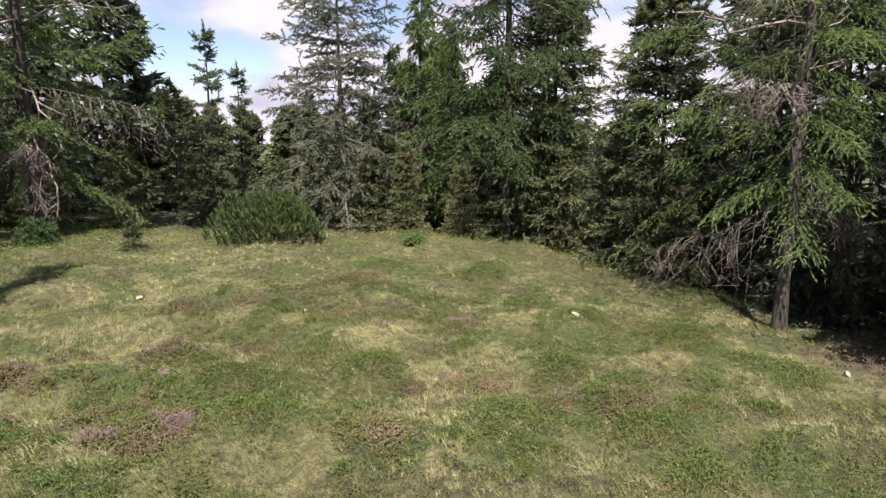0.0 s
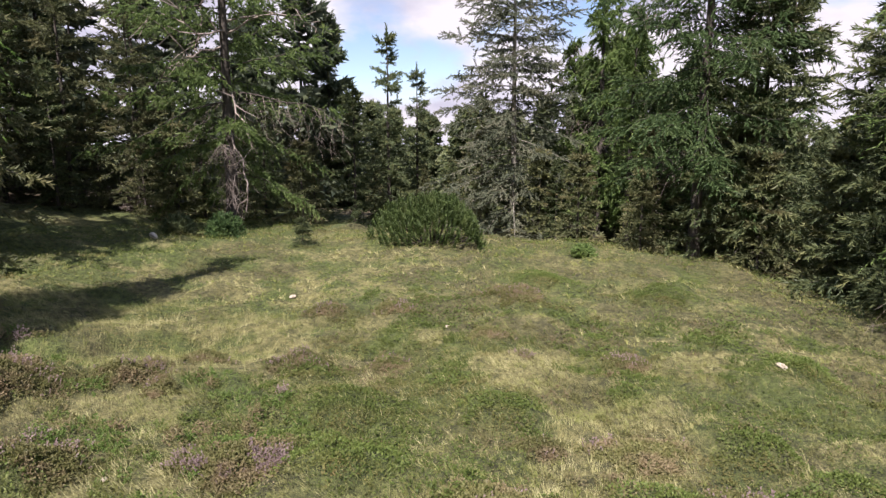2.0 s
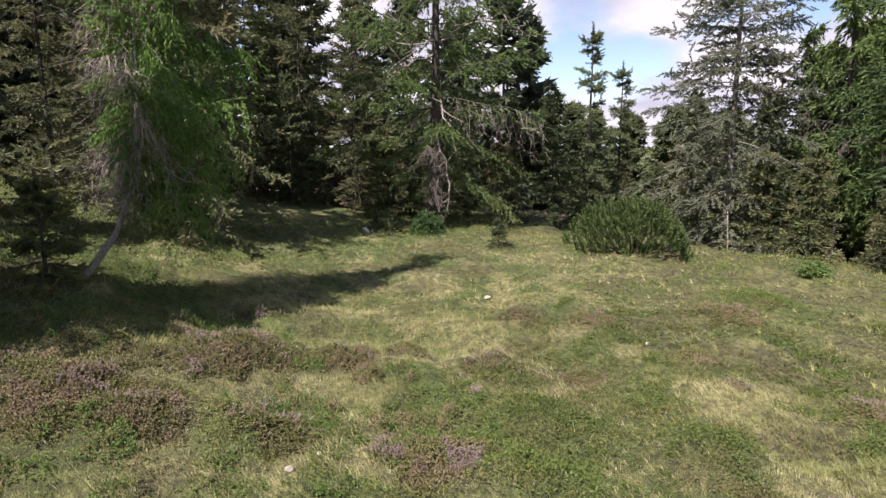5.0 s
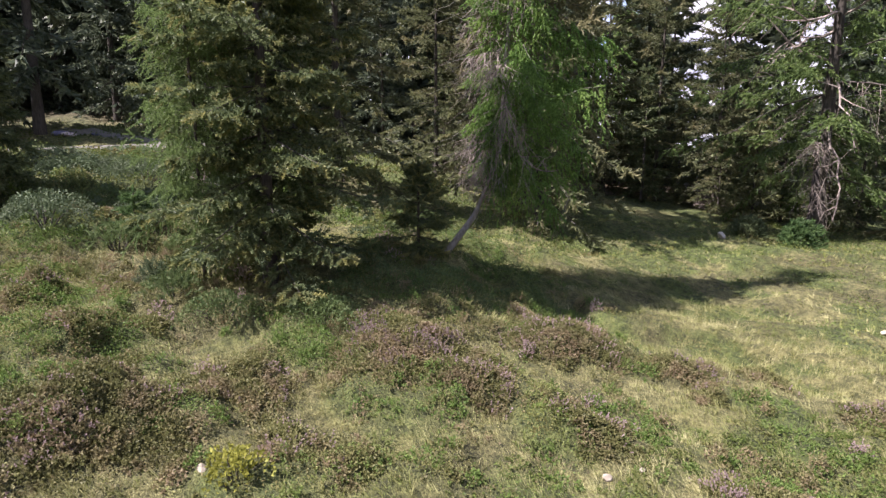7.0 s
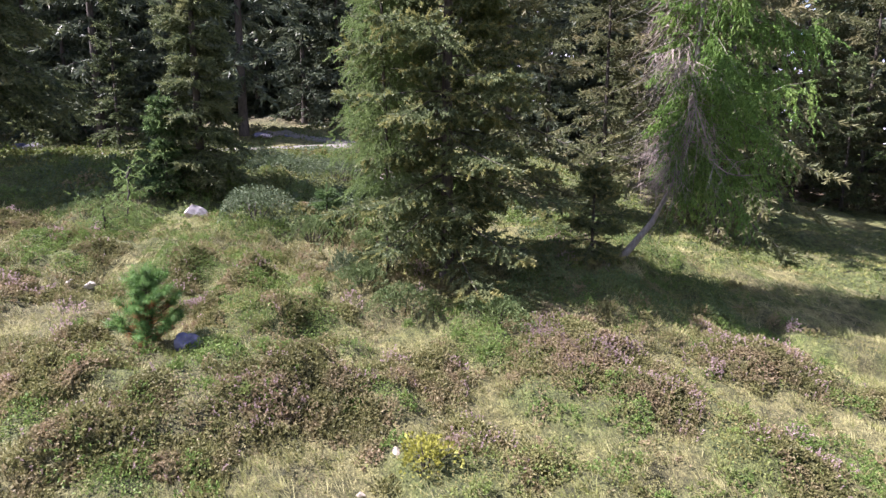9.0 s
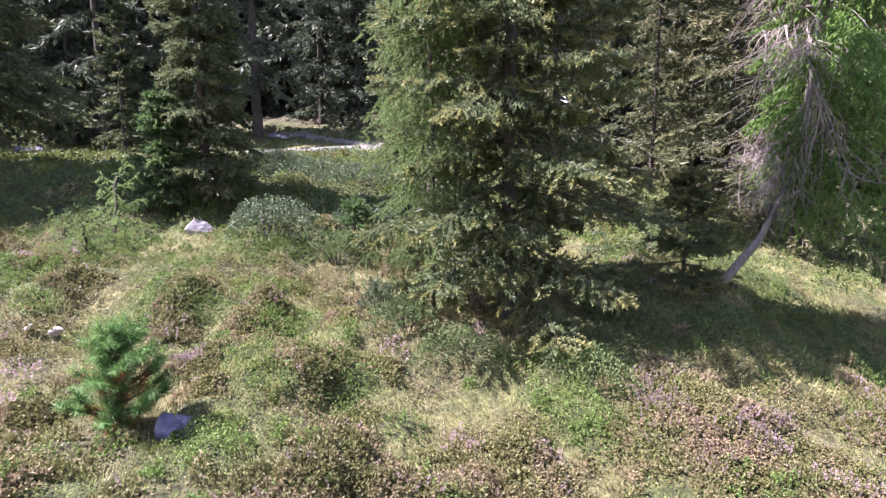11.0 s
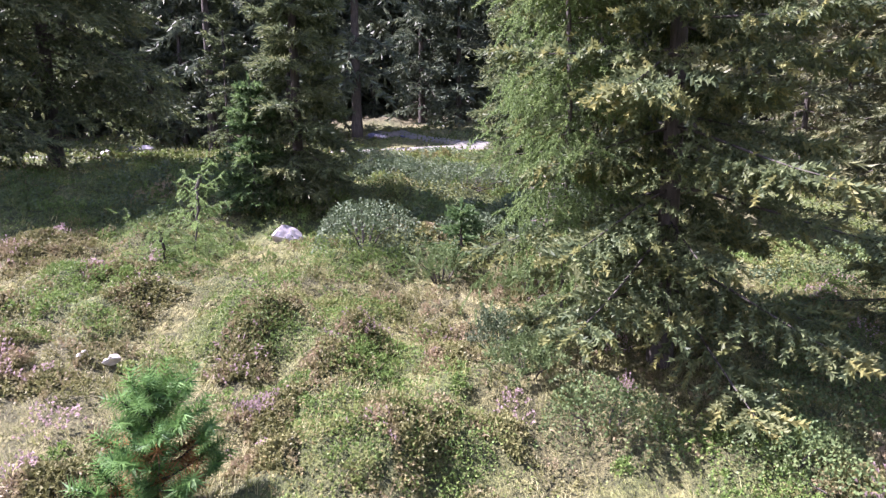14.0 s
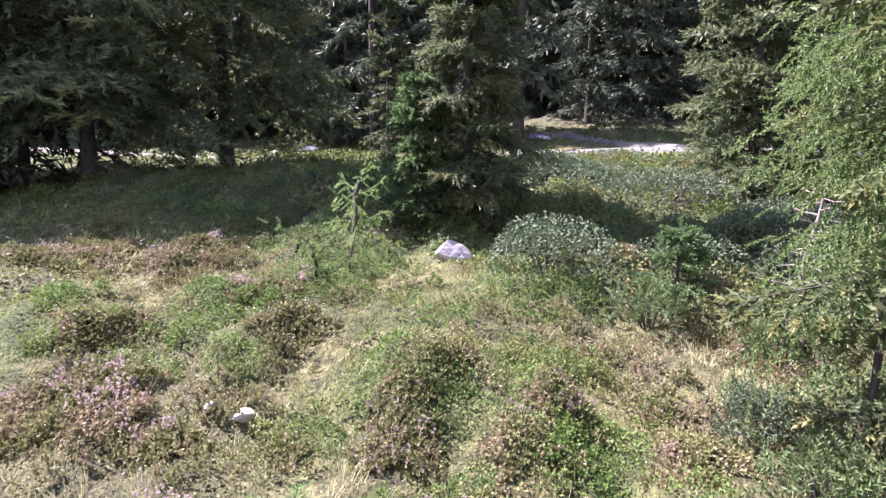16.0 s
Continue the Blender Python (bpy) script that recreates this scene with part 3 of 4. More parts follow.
def growth(x, y):
    """Shares of green shrubs, heather and bare litter at x, y; the rest is dry grass."""
    x, y = np.atleast_1d(np.asarray(x, float)), np.atleast_1d(np.asarray(y, float))
    slope = np.clip((-x - 2.9) / 2.0, 0, 1) * np.clip((6.5 - y) / 3.0, 0, 1)
    far = np.clip((y - 7.0) / 6.0, 0, 1) * (1 - slope)
    lumps = slope * waves(x * 1.05, y * 1.05, 1) + (1 - slope) * waves(x * 1.75, y * 1.75, 1)
    g = np.clip((lumps - 0.465 + 0.02 * slope + 0.09 * far + 0.05 * np.clip((x - 0.5) / 3, 0, 1) * (1 - far) + 0.17 * np.clip(-x - 9.0, 0, 1)) * 6, 0, 1)
    b = np.clip((waves(x * 1.3 + 40, y * 1.3, 2) - 0.535 + 0.115 * slope - 0.22 * np.clip(-x - 9.0, 0, 1) + 0.12 * far) * 5, 0, 1)
    for a, c, q in MOUNDS + MOUNDS_OFF + MOUNDS_SMALL:
        w = around(x, y, a, c, 2.1 * q)
        u, v = x[w], y[w]
        b[w] = np.maximum(b[w], 0.75 * np.clip(1.6 - np.hypot(u - a, v - c) / q - 0.9 * (waves(u * 3, v * 3, 31) - 0.5), 0, 1))
    for a, c, q in GREENS + GREENS_SLOPE + GREENS_SHADE:
        w = around(x, y, a, c, 2.0 * q)
        u, v = x[w], y[w]
        here = np.clip(1.7 - np.hypot(u - a, v - c) / q * 1.1 - 0.9 * (waves(u * 3.4, v * 3.4, 33) - 0.5), 0, 1)
        g[w], b[w] = np.maximum(g[w], here), b[w] * (1 - 0.7 * here)
    shade = np.clip((x - 4.6) / 1.5, 0, 1) * np.clip((9.0 - y) / 2.0, 0, 1) * np.clip((y - 5.0) / 2, 0, 1)
    wood = np.maximum(np.clip((y - 21.0 + 0.25 * x) / 3, 0, 1), np.clip((-x - 24.5) / 2, 0, 1))
    wood = np.maximum(wood, np.clip((x - 6.0 - 0.0 * y) / 1.5, 0, 1))
    wood = np.maximum(wood, np.clip((-x - 18.0) / 2, 0, 1) * np.clip((y - 7.5) / 2, 0, 1))
    off = np.clip((np.hypot(x + 5, y - 5) - 30) / 6, 0, 1)
    return np.maximum(g, off), b * (1 - off), np.maximum(shade, wood * (0.9 - 0.75 * off))


def ground(x, y):
    """Height of the growing surface: the land with its tussocks and mounds."""
    whole = np.shape(x)
    x, y = np.ravel(np.asarray(x, float)), np.ravel(np.asarray(y, float))
    keep = np.clip(to_line(x, y, ROAD) / 1.5 - 0.9, 0, 1)
    z = lie(x, y) + keep * (0.24 * (waves(x * 0.8, y * 0.8, 7) - 0.5) + 0.06 * (waves(x * 3.1, y * 3.1, 8) - 0.5)
                          + 0.20 * np.clip((-x - 4.0) / 3.0, 0, 1) * np.clip((6.5 - y) / 3.0, 0, 1) * (waves(x * 2.0, y * 2.0, 9) - 0.5))
    z = z + 0.13 * keep * np.clip((waves(x * 1.05, y * 1.05, 1) - 0.46) * 5, 0, 1)
    for a, c, q in MOUNDS + MOUNDS_OFF + MOUNDS_SMALL:
        w = around(x, y, a, c, 2.2 * q)
        z[w] += 0.18 * q * np.exp(-((x[w] - a) ** 2 + (y[w] - c) ** 2) / (q * q * 0.55))
    for a, c, q in GREENS + GREENS_SLOPE + GREENS_SHADE:
        w = around(x, y, a, c, 2.2 * q)
        z[w] += 0.15 * q * np.exp(-(((x[w] - a) ** 2 + (y[w] - c) ** 2) / (q * q * 0.8)) ** 2)
    near = np.clip((15 - np.hypot(x + 4, y - 4)) / 4, 0, 1)
    off = np.clip((-x - 8.5) / 2, 0, 1) * np.clip((x + 19) / 2, 0, 1) * np.clip((6 - y) / 2, 0, 1)
    z = z + 0.34 * off * keep * (waves(x * 0.75 + 5, y * 0.75, 18) - 0.5)
    z = z + near * (0.055 * (waves(x * 5.5, y * 5.5, 12) - 0.5) + 0.04 * np.clip(waves(x * 2.6, y * 2.6, 14) - 0.5, 0, 1))
    return z.reshape(whole)


def spaced(lo, hi, step, end, grow=1.13):
    up, s = [hi], step
    while up[-1] < end:
        s *= grow
        up.append(up[-1] + s)
    dn, s = [lo], step
    while dn[-1] > -end:
        s *= grow
        dn.append(dn[-1] - s)
    return np.concatenate([dn[:0:-1], np.arange(lo, hi, step), up])


gx, gy = spaced(-10.3, 5.2, 0.072, 900, 1.17), spaced(-4.6, 11.5, 0.072, 900, 1.17)
mx, my = np.meshgrid(gx, gy)
mz = ground(mx, my)
nx, ny = len(gx), len(gy)
i_ = (np.arange(ny - 1)[:, None] * nx + np.arange(nx - 1)[None]).ravel()
land = mesh_of("ground", np.stack([mx, my, mz], -1).reshape(-1, 3), np.concatenate([np.stack([i_, i_ + 1, i_ + nx + 1], 1), np.stack([i_, i_ + nx + 1, i_ + nx], 1)]), LAND, True)
gg, gb, gl = growth(mx, my)
tint = land.color_attributes.new("growth", "FLOAT_COLOR", "POINT")
tint.data.foreach_set("color", np.stack([gg, gb, gl, np.ones_like(gg)], -1).astype(np.float32).ravel())
tagged(new("ground", land), "heath ground with dry grass, moss and low shrubs", "ground", kind="structure")


def ribbon(name, line, half, label, lift):
    d = np.concatenate([[0], np.cumsum(np.hypot(*np.diff(np.array(line), axis=0).T))])
    s = np.linspace(0, d[-1], int(d[-1] / 0.5))
    c = np.stack([np.interp(s, d, np.array(line)[:, k]) for k in (0, 1)], 1)
    for _ in range(6):
        c[1:-1] = (c[:-2] + 2 * c[1:-1] + c[2:]) / 4
    t = unit(np.gradient(c, axis=0))
    nn = np.stack([-t[:, 1], t[:, 0]], 1)
    across = np.linspace(-1, 1, 9)
    w = half * (1 + 0.16 * (waves(s * 0.5, s * 0, 4) - 0.5))
    p = c[:, None] + nn[:, None] * (across[None] * w[:, None])[..., None]
    z = ground(p[..., 0], p[..., 1]) + lift + 0.03 * (1 - across[None] ** 2) - 0.09 * (np.abs(across[None]) > 0.99)
    v = np.concatenate([p, z[..., None]], -1).reshape(-1, 3)
    i = (np.arange(len(s) - 1)[:, None] * 9 + np.arange(8)[None]).ravel()
    me = mesh_of(name, v, np.concatenate([np.stack([i, i + 1, i + 10], 1), np.stack([i, i + 10, i + 9], 1)]), GRAVEL, True)
    return tagged(new(name, me), label, "track", kind="structure")


ribbon("road", ROAD, 0.45, "pale gravel forest track along the slope", 0.035)
ribbon("road", BRANCH, 0.3, "pale gravel side track up the bank", 0.05)

# ---- near trees on the slope ----
J = spruce_meshes(3, 7.7, 1.12, 140, 11, 5, NEAR, 0.13, 0.033, SPRUCE_TIPPED, slim=1.0, clear=0.075, taper=0.55, droop=0.26, wild=0.34, ragged=0.4, tier=0.45)
plant_tree("spruce", J, -7.85, 2.06, "young green spruce with yellowish tips and low boughs", turn=20)
Q = larch_meshes(5, 4.4, 0.52, 74, 8, 3, FEATHER, 0.11, 0.018, LARCH, clear=0.22, dead=0.0, slim=0.3)
plant_tree("larch", Q, -7.95, 1.28, "slim light green young larch beside the spruce")
S1 = spruce_meshes(8, 1.45, 0.62, 40, 8, 2, NEAR, 0.11, 0.024, SPRUCE_TIPPED, clear=0.16, droop=0.2, ragged=0.4, tier=1.2)
plant_tree("spruce", S1, -8.3, 4.2, "small dark spruce in the shade of the leaning larch")
H = larch_meshes(9, 9.0, 1.32, 128, 14, 5, TUFT_FAR, 0.11, 0.021, LARCH_BRIGHT, BARK_GREY, clear=0.16, slim=0.34, curtain=0.85, tangle=4, bones=14,
                 lean=[(0, 0, 0), (0, 0.42, 0.5), (-0.05, 0.85, 1.0), (-0.15, 1.1, 2.0), (-0.3, 1.25, 3.5), (-0.4, 1.3, 9.0)],
                 dead=0.10, dead_az=-0.2, low=0.2, fat=0.72, reach_at=([0, 0.2, 0.4, 0.52, 1], [0.5, 1.0, 0.8, 0.32, 0.08]))
plant_tree("larch", H, -8.3, 4.5, "leaning larch with grey dead twigs and green hanging boughs")

SP_A = spruce_meshes(21, 6.4, 0.56, 110, 10, 3, MID, 0.16, 0.036, SPRUCE, clear=0.04, taper=0.75)
plant_tree("spruce", SP_A, -10.9, -1.9, "green spruce with low boughs among heather", turn=70)
SP_S = spruce_meshes(22, 1.75, 0.5, 50, 8, 2, MID, 0.10, 0.026, SPRUCE_FRESH, clear=0.04)
plant_tree("spruce", SP_S, -10.5, -2.35, "small fresh green spruce beside a larger one")
SP_P = spruce_meshes(23, 6.4, 0.85, 125, 9, 2, MID, 0.18, 0.046, SPRUCE, clear=0.02, taper=0.6)
plant_tree("spruce", SP_P, -13.3, 1.4, "light green bushy spruce on the slope", turn=10)
SP_M = spruce_meshes(24, 9.4, 2.1, 140, 11, 2, MID, 0.25, 0.07, SPRUCE, slim=1.2, clear=0.17, taper=0.7, droop=0.4)
m2 = plant_tree("spruce", SP_M, -13.7, -7.5, "tall spruce with bare lower trunk beside the track", "spruces beside the track")
for x, y, turn, s, wide in ((-11.1, -7.9, 100, 0.85, 1.1),):
    copy_thing(m2, pose(x, y, float(lie(x, y)) - 0.06, 0, 0, turn) @ Matrix.Diagonal((s * wide, s * wide, s, 1)))

# ---- trees round the meadow ----
LA = larch_meshes(31, 14.0, 3.5, 78, 18, 4, TUFT_FAR, 0.28, 0.048, LARCH, bones=8, clear=0.13, slim=1.0, dead=0.10, fat=0.8, reach_at=([0, 0.2, 0.6, 1], [0.7, 1.0, 0.85, 0.15]))
plant_tree("larch", LA, -12.2, 17.6, "large larch with dead grey branches inside the crown", "larches round the meadow")
LD = larch_meshes(32, 13.5, 2.8, 118, 15, 4, TUFT_FAR, 0.26, 0.044, LARCH_COOL, bones=5, clear=0.17, slim=0.8, dead=0.1, fat=0.8, reach_at=([0, 0.2, 0.6, 1], [0.85, 1.0, 0.85, 0.15]))
plant_tree("larch", LD, 2.0, 18.5, "tall green larch at the meadow's edge", "larches round the meadow")
LF = larch_meshes(33, 12.0, 2.7, 96, 20, 5, TUFT_FAR, 0.135, 0.021, LARCH, clear=0.19, low=0.05, slim=0.62, dead=0.10, bones=5, fat=0.6, reach_at=([0, 0.2, 0.6, 1], [0.7, 1.0, 0.8, 0.1]))
plant_tree("larch", LF, 5.9, 9.9, "broad larch with dead lower branches and grey trunk", "larches round the meadow")
SC = spruce_meshes(41, 11.6, 2.4, 125, 11, 2, MID, 0.27, 0.062, SPRUCE_GREY, BARK_GREY, clear=0.07, taper=0.55, ragged=0.38, top_thin=0.3, tier=0.8, droop=0.42)
plant_tree("spruce", SC, -3.7, 22.0, "old spruce with greyish lichen foliage and sparse top", "spruces round the meadow")
SE = spruce_meshes(42, 8.6, 2.0, 100, 8, 2, MID, 0.32, 0.08, SPRUCE, clear=0.04, taper=0.75)
se = plant_tree("spruce", SE, 3.5, 18.7, "dense dark green spruce at the meadow's edge", "spruces round the meadow")
copy_thing(se, pose(5.5, 14.9, float(lie(5.5, 14.9)), 0, 0, 130) @ Matrix.Scale(0.9, 4))

FA = spruce_meshes(51, 9.0, 1.45, 62, 7, 1, FAR, 0.42, 0.115, SPRUCE, knots=3, tier=1.6, clear=0.03, taper=0.75)
FB = spruce_meshes(52, 8.0, 0.9, 72, 6, 1, MID, 0.28, 0.07, SPRUCE, knots=3, clear=0.08, taper=0.7, ragged=0.4, top_thin=0.35, tier=1.8)
FC = spruce_meshes(53, 11.0, 1.8, 64, 7, 1, FAR, 0.50, 0.130, SPRUCE_DULL, knots=3, tier=1.6, clear=0.02, taper=0.75)
FD = spruce_meshes(54, 13.0, 2.2, 66, 7, 1, FAR, 0.62, 0.165, SPRUCE_DEEP, knots=3, clear=0.05, taper=0.6, droop=0.45)
FS = spruce_meshes(55, 3.2, 0.9, 40, 6, 2, FAR, 0.24, 0.06, SPRUCE_DULL, knots=3, clear=0.02)
FR = spruce_meshes(57, 10.0, 2.0, 62, 4, 1, DISTANT, 0.75, 0.30, SPRUCE, knots=2, clear=0.03, tier=2.0, taper=0.7)
FT = spruce_meshes(58, 12.5, 2.4, 58, 4, 1, DISTANT, 0.95, 0.34, SPRUCE_DEEP, knots=2, clear=0.03, tier=2.0, taper=0.7)
FL = larch_meshes(56, 10.0, 1.9, 50, 7, 2, TUFT_FAR, 0.4, 0.08, LARCH, clear=0.12, dead=0.1)
LABELS = {
    "a": ("spruce", FA, "green spruce in the forest edge"), "b": ("spruce", FB, "slender spruce with a sparse pointed top"),
    "c": ("spruce", FC, "spruce with dull brownish green foliage"), "d": ("spruce", FD, "tall dark spruce in deep shade"),
    "r": ("spruce", FR, "distant green spruce of the forest behind"), "t": ("spruce", FT, "distant dark spruce of the forest behind"),
    "s": ("spruce", FS, "young dull green spruce at the forest edge"), "l": ("larch", FL, "light green larch in the forest edge"),
}
FP = spruce_meshes(59, 16.0, 2.0, 60, 7, 1, FAR, 0.58, 0.15, SPRUCE_DEEP, BARK, knots=3, clear=0.13, taper=0.65, droop=0.5)
FE = spruce_meshes(60, 10.5, 1.8, 95, 9, 1, MID, 0.27, 0.066, SPRUCE_DULL, clear=0.04, taper=0.65, droop=0.36, knots=4, tier=1.0, slim=0.7)
LABELS["e"] = ("spruce", FE, "olive green spruce in the forest edge")
LABELS["p"] = ("spruce", FP, "tall dark spruce with a bare lower trunk beside the track")
FIRST = {}


def stand(kind, x, y, s):
    name, meshes, label = LABELS[kind]
    turn = (x * 53 + y * 97) % 360
    if kind not in FIRST:
        FIRST[kind] = plant_tree(name, meshes, x, y, label, "trees of the forest", turn)
        FIRST[kind].matrix_world = pose(x, y, float(lie(x, y)) - 0.06, 0, 0, turn) @ Matrix.Scale(s, 4)
    else:
        copy_thing(FIRST[kind], pose(x, y, float(lie(x, y)) - 0.06, 0, 0, turn) @ Matrix.Scale(s, 4))


# far side of the meadow
# the spruces at y 6.0 and 5.4 stand unseen, added to shade the larch
for row in ["b -9.3 24.0 .98", "b -9.2 27.2 .9", "a -9.9 22.0 .6", "l -0.8 22.3 .9", "l 0.2 21.4 .85", "a -2.0 20.6 .5", "c -5.4 24.2 .5", "c 5.7 19.4 .5", "a 6.8 18.4 .62", "a 7.0 15.6 .9", "c 6.2 17.0 .5",
            "c 7.9 11.6 .8", "c 7.6 9.0 .45", "c 7.4 6.0 .8", "d 9.0 13.5 .8", "s -1.2 19.3 .9", "s 0.6 18.2 .85", "s 3.4 17.4 1.1", "s 4.8 16.4 1.2", "s 1.0 19.6 1.3", "s -2.6 21.0 1.1",
            "s 5.4 13.4 .9", "s 3.0 19.0 1.3", "l -1.9 24.5 .85", "l 0.3 25.0 .9", "d 6.5 21.5 .45", "a 9.5 18.5 1.0", "a 2.5 23.5 .85", "r 0.0 27.0 .85", "r 2.5 26.0 .85", "r 5.0 24.5 .66", "r 7.0 23.0 .6", "r -1.5 26.5 .85", "r 9.0 21.0 .62", "r -3.5 28.5 .72", "c -7.0 26.0 .55", "c -7.6 23.6 .42", "a -6.3 23.2 .5", "c -8.2 25.4 .5", "a -6.0 26.6 .6", "c -7.8 28.2 .58", "a -4.6 27.5 .62", "c -3.4 26.2 .55", "a -2.9 23.6 .55", "c -2.2 29.0 .6", "c -10.6 25.5 .5", "a -11.4 28.0 .55", "c -12.6 30.5 .55", "a 0.8 23.4 .72", "a -1.3 23.6 1.0", "a -2.6 25.4 .75", "c -0.2 24.4 .62", "c 3.2 25.2 .55", "a 5.4 23.6 .5", "c 7.6 21.6 .45", "a 8.4 25.0 .55", "r -6.5 30.0 .62", "r -4.0 31.0 .6", "r -8.5 33.0 .7", "r -2.0 28.0 .6", "r 1.5 28.0 .8", "r 4.5 26.0 .75", "r 8.0 24.0 .7", "t 11.0 20.0 1.0", "t 12.0 15.0 1.0", "t 11.0 10.5 1.0", "a 9.0 8.0 .8", "a 7.4 12.6 1.1", "a 8.6 9.8 1.1", "a 10.2 11.6 1.25", "a 1.0 21.4 .9", "c 3.0 21.8 .75", "d 10.5 9.2 .9", "d 7.5 10.9 .7", "d 7.2 12.4 .7", "d 8.3 8.2 .6", "d 6.9 5.4 .8", "e 8.2 15.8 1.1", "d 10.2 16.8 1.1"]:
    k, x, y, s = row.split()
    stand(k, float(x), float(y), float(s))
# behind the big larch and the leaning larch
# spruces e at x -12.8, -13.3, -15.0 stand hidden, added to shade the meadow
for row in ["e -18.4 12.0 .76", "s -18.6 13.2 1.3", "e -19.4 14.0 .78", "b -20.3 17.9 1.35", "c -18.0 17.8 .7", "b -19.3 21.1 1.4", "c -15.4 19.6 .6", "a -13.6 21.5 .95", "a -12.0 22.6 .9", "c -11.0 20.8 .55", "a -14.6 23.6 .8",
            "b -15.2 30.0 1.3", "a -16.0 24.5 .8", "e -13.3 4.0 1.0", "e -12.8 8.8 1.1", "e -15.0 9.6 1.05", "e -17.7 7.9 .78", "e -17.4 9.9 .8", "d -21.5 7.2 .65", "d -21.0 12.0 .7",
            "d -23.0 15.5 .72", "l -24.0 19.5 .9", "d -25.0 9.5 .7", "a -17.6 15.8 .9", "c -15.9 17.7 .6", "a -14.4 18.9 .8", "e -20.2 16.0 .85", "d -21.5 19.0 .72", "a -17.2 20.4 .9", "s -14.2 17.4 1.2", "s -13.2 19.4 1.2", "s -10.8 19.6 1.1", "a -22.5 10.0 .9", "e -19.8 10.0 .85", "e -18.6 17.2 .9", "a -21.4 21.6 .95", "a -20.6 23.0 .95", "e -16.6 18.2 .7", "a -23.4 20.6 .95"]:
    k, x, y, s = row.split()
    stand(k, float(x), float(y), float(s))
# beyond the track
# first ten: spruces mostly out of view, added to cast shade on the slope
for row in ["a -8.9 -9.4 1.0", "a -10.4 -10.4 1.05", "a -8.4 -10.3 1.1", "a -9.7 -9.2 .95", "c -9.3 -10.0 .8", "c -10.6 -9.6 .66", "d -9.9 -9.3 .68", "d -10.9 -9.0 .72", "d -11.2 -13.2 .95", "d -13.0 -14.2 1.0", "d -23.6 -10.2 .85", "d -24.3 -11.8 1.0", "a -20.9 -7.4 .9", "d -23.4 -6.3 1.0", "p -23.0 -3.85 .95", "d -25.8 -0.6 .95", "p -22.4 -8.6 .9", "d -25.9 -2.0 1.0", "d -29.0 -4.5 1.0", "d -27.5 1.0 1.0", "d -31.0 -1.5 1.1", "d -28.5 -8.0 1.1",
            "d -31.5 -14.0 1.1", "d -27.0 -15.0 1.0", "d -25.0 4.5 1.0", "d -33.0 3.5 1.1", "d -21.0 -16.6 1.0", "d -14.0 -25.0 1.0", "d -30.0 6.5 1.0", "d -33.5 -8.0 1.2", "d -26.5 -19.0 1.1", "t -29.5 1.5 1.1", "t -33.5 -4.5 1.2", "t -30.5 -10.5 1.2", "t -36.0 -1.0 1.2", "t -27.5 6.5 1.1", "t -35.5 -11.5 1.2", "t -24.0 -17.0 1.1", "t -29.5 -17.5 1.2", "t -31.0 11.0 .9", "t -27.0 13.0 .85", "t -29.0 17.0 .85", "t -25.5 17.0 .8", "t -24.5 12.0 .8", "d -15.6 22.6 .75", "t -26.0 10.5 .85", "t -28.5 14.5 .9", "t -24.0 -25.0 1.0", "t -20.0 -27.0 1.0", "t -28.0 -23.0 1.1", "t -16.5 -28.0 1.0", "t -22.0 -31.0 1.1", "t -25.5 -28.5 1.1", "t -18.5 -31.0 1.1"]:
    k, x, y, s = row.split()
    stand(k, float(x), float(y), float(s))
# a close second row of forest behind the edges
rear = np.random.default_rng(78)
for i in range(66):
    a = math.radians(48 + i * 2.95 + rear.uniform(-1.2, 1.2))
    d = rear.uniform(29, 37)
    x, y = -3 + d * math.cos(a), 1 + d * math.sin(a)
    low = x > -14 and y > 10
    stand("r" if low else "t", x, y, rear.uniform(0.55, 0.75) if low else rear.uniform(0.9, 1.15) * (0.85 if y > 9 else 1.0))
# low forest beyond the meadow's far edge
beyond = np.random.default_rng(79)
for i in range(34):
    a = math.radians(62 + i * 1.9 + beyond.uniform(-0.8, 0.8))
    d = beyond.uniform(34, 46)
    stand("r", -3 + d * math.cos(a), 1 + d * math.sin(a), beyond.uniform(0.6, 0.72) * d / 36)
# the forest further off, all round
far = np.random.default_rng(77)
for i in range(30):
    a = math.radians(42 + i * 6.8) + far.uniform(-0.03, 0.03)
    d = far.uniform(38, 66)
    x, y = -6 + d * math.cos(a), 4 + d * math.sin(a)
    tall = 0.62 if y > 20 and x > -30 else 1.15
    stand("rtr"[int(far.integers(0, 3))], x, y, tall * far.uniform(0.75, 1.1))

# ---- bushes, saplings, stones ----
def dome(r, n, rad, high, squash=1.0):
    """Points on a low uneven dome and the way outwards."""
    a, q = r.uniform(0, 2 * np.pi, n), np.sqrt(r.uniform(0, 1, n))
    lump = 1 + 0.22 * np.sin(a * 3 + r.uniform(0, 6)) + 0.12 * np.sin(a * 5 + r.uniform(0, 6))
    x, y = rad * q * np.cos(a) * lump, rad * q * np.sin(a) * lump * squash
    z = high * np.sqrt(np.clip(1 - q ** 2.4, 0.02, 1)) * r.uniform(0.72, 1.05, n)
    d = np.stack([x / rad * 0.9, y / rad * 0.9, 0.35 + z / high], 1)
    return np.stack([x, y, z], 1), unit(d + r.normal(0, 0.25, d.shape))


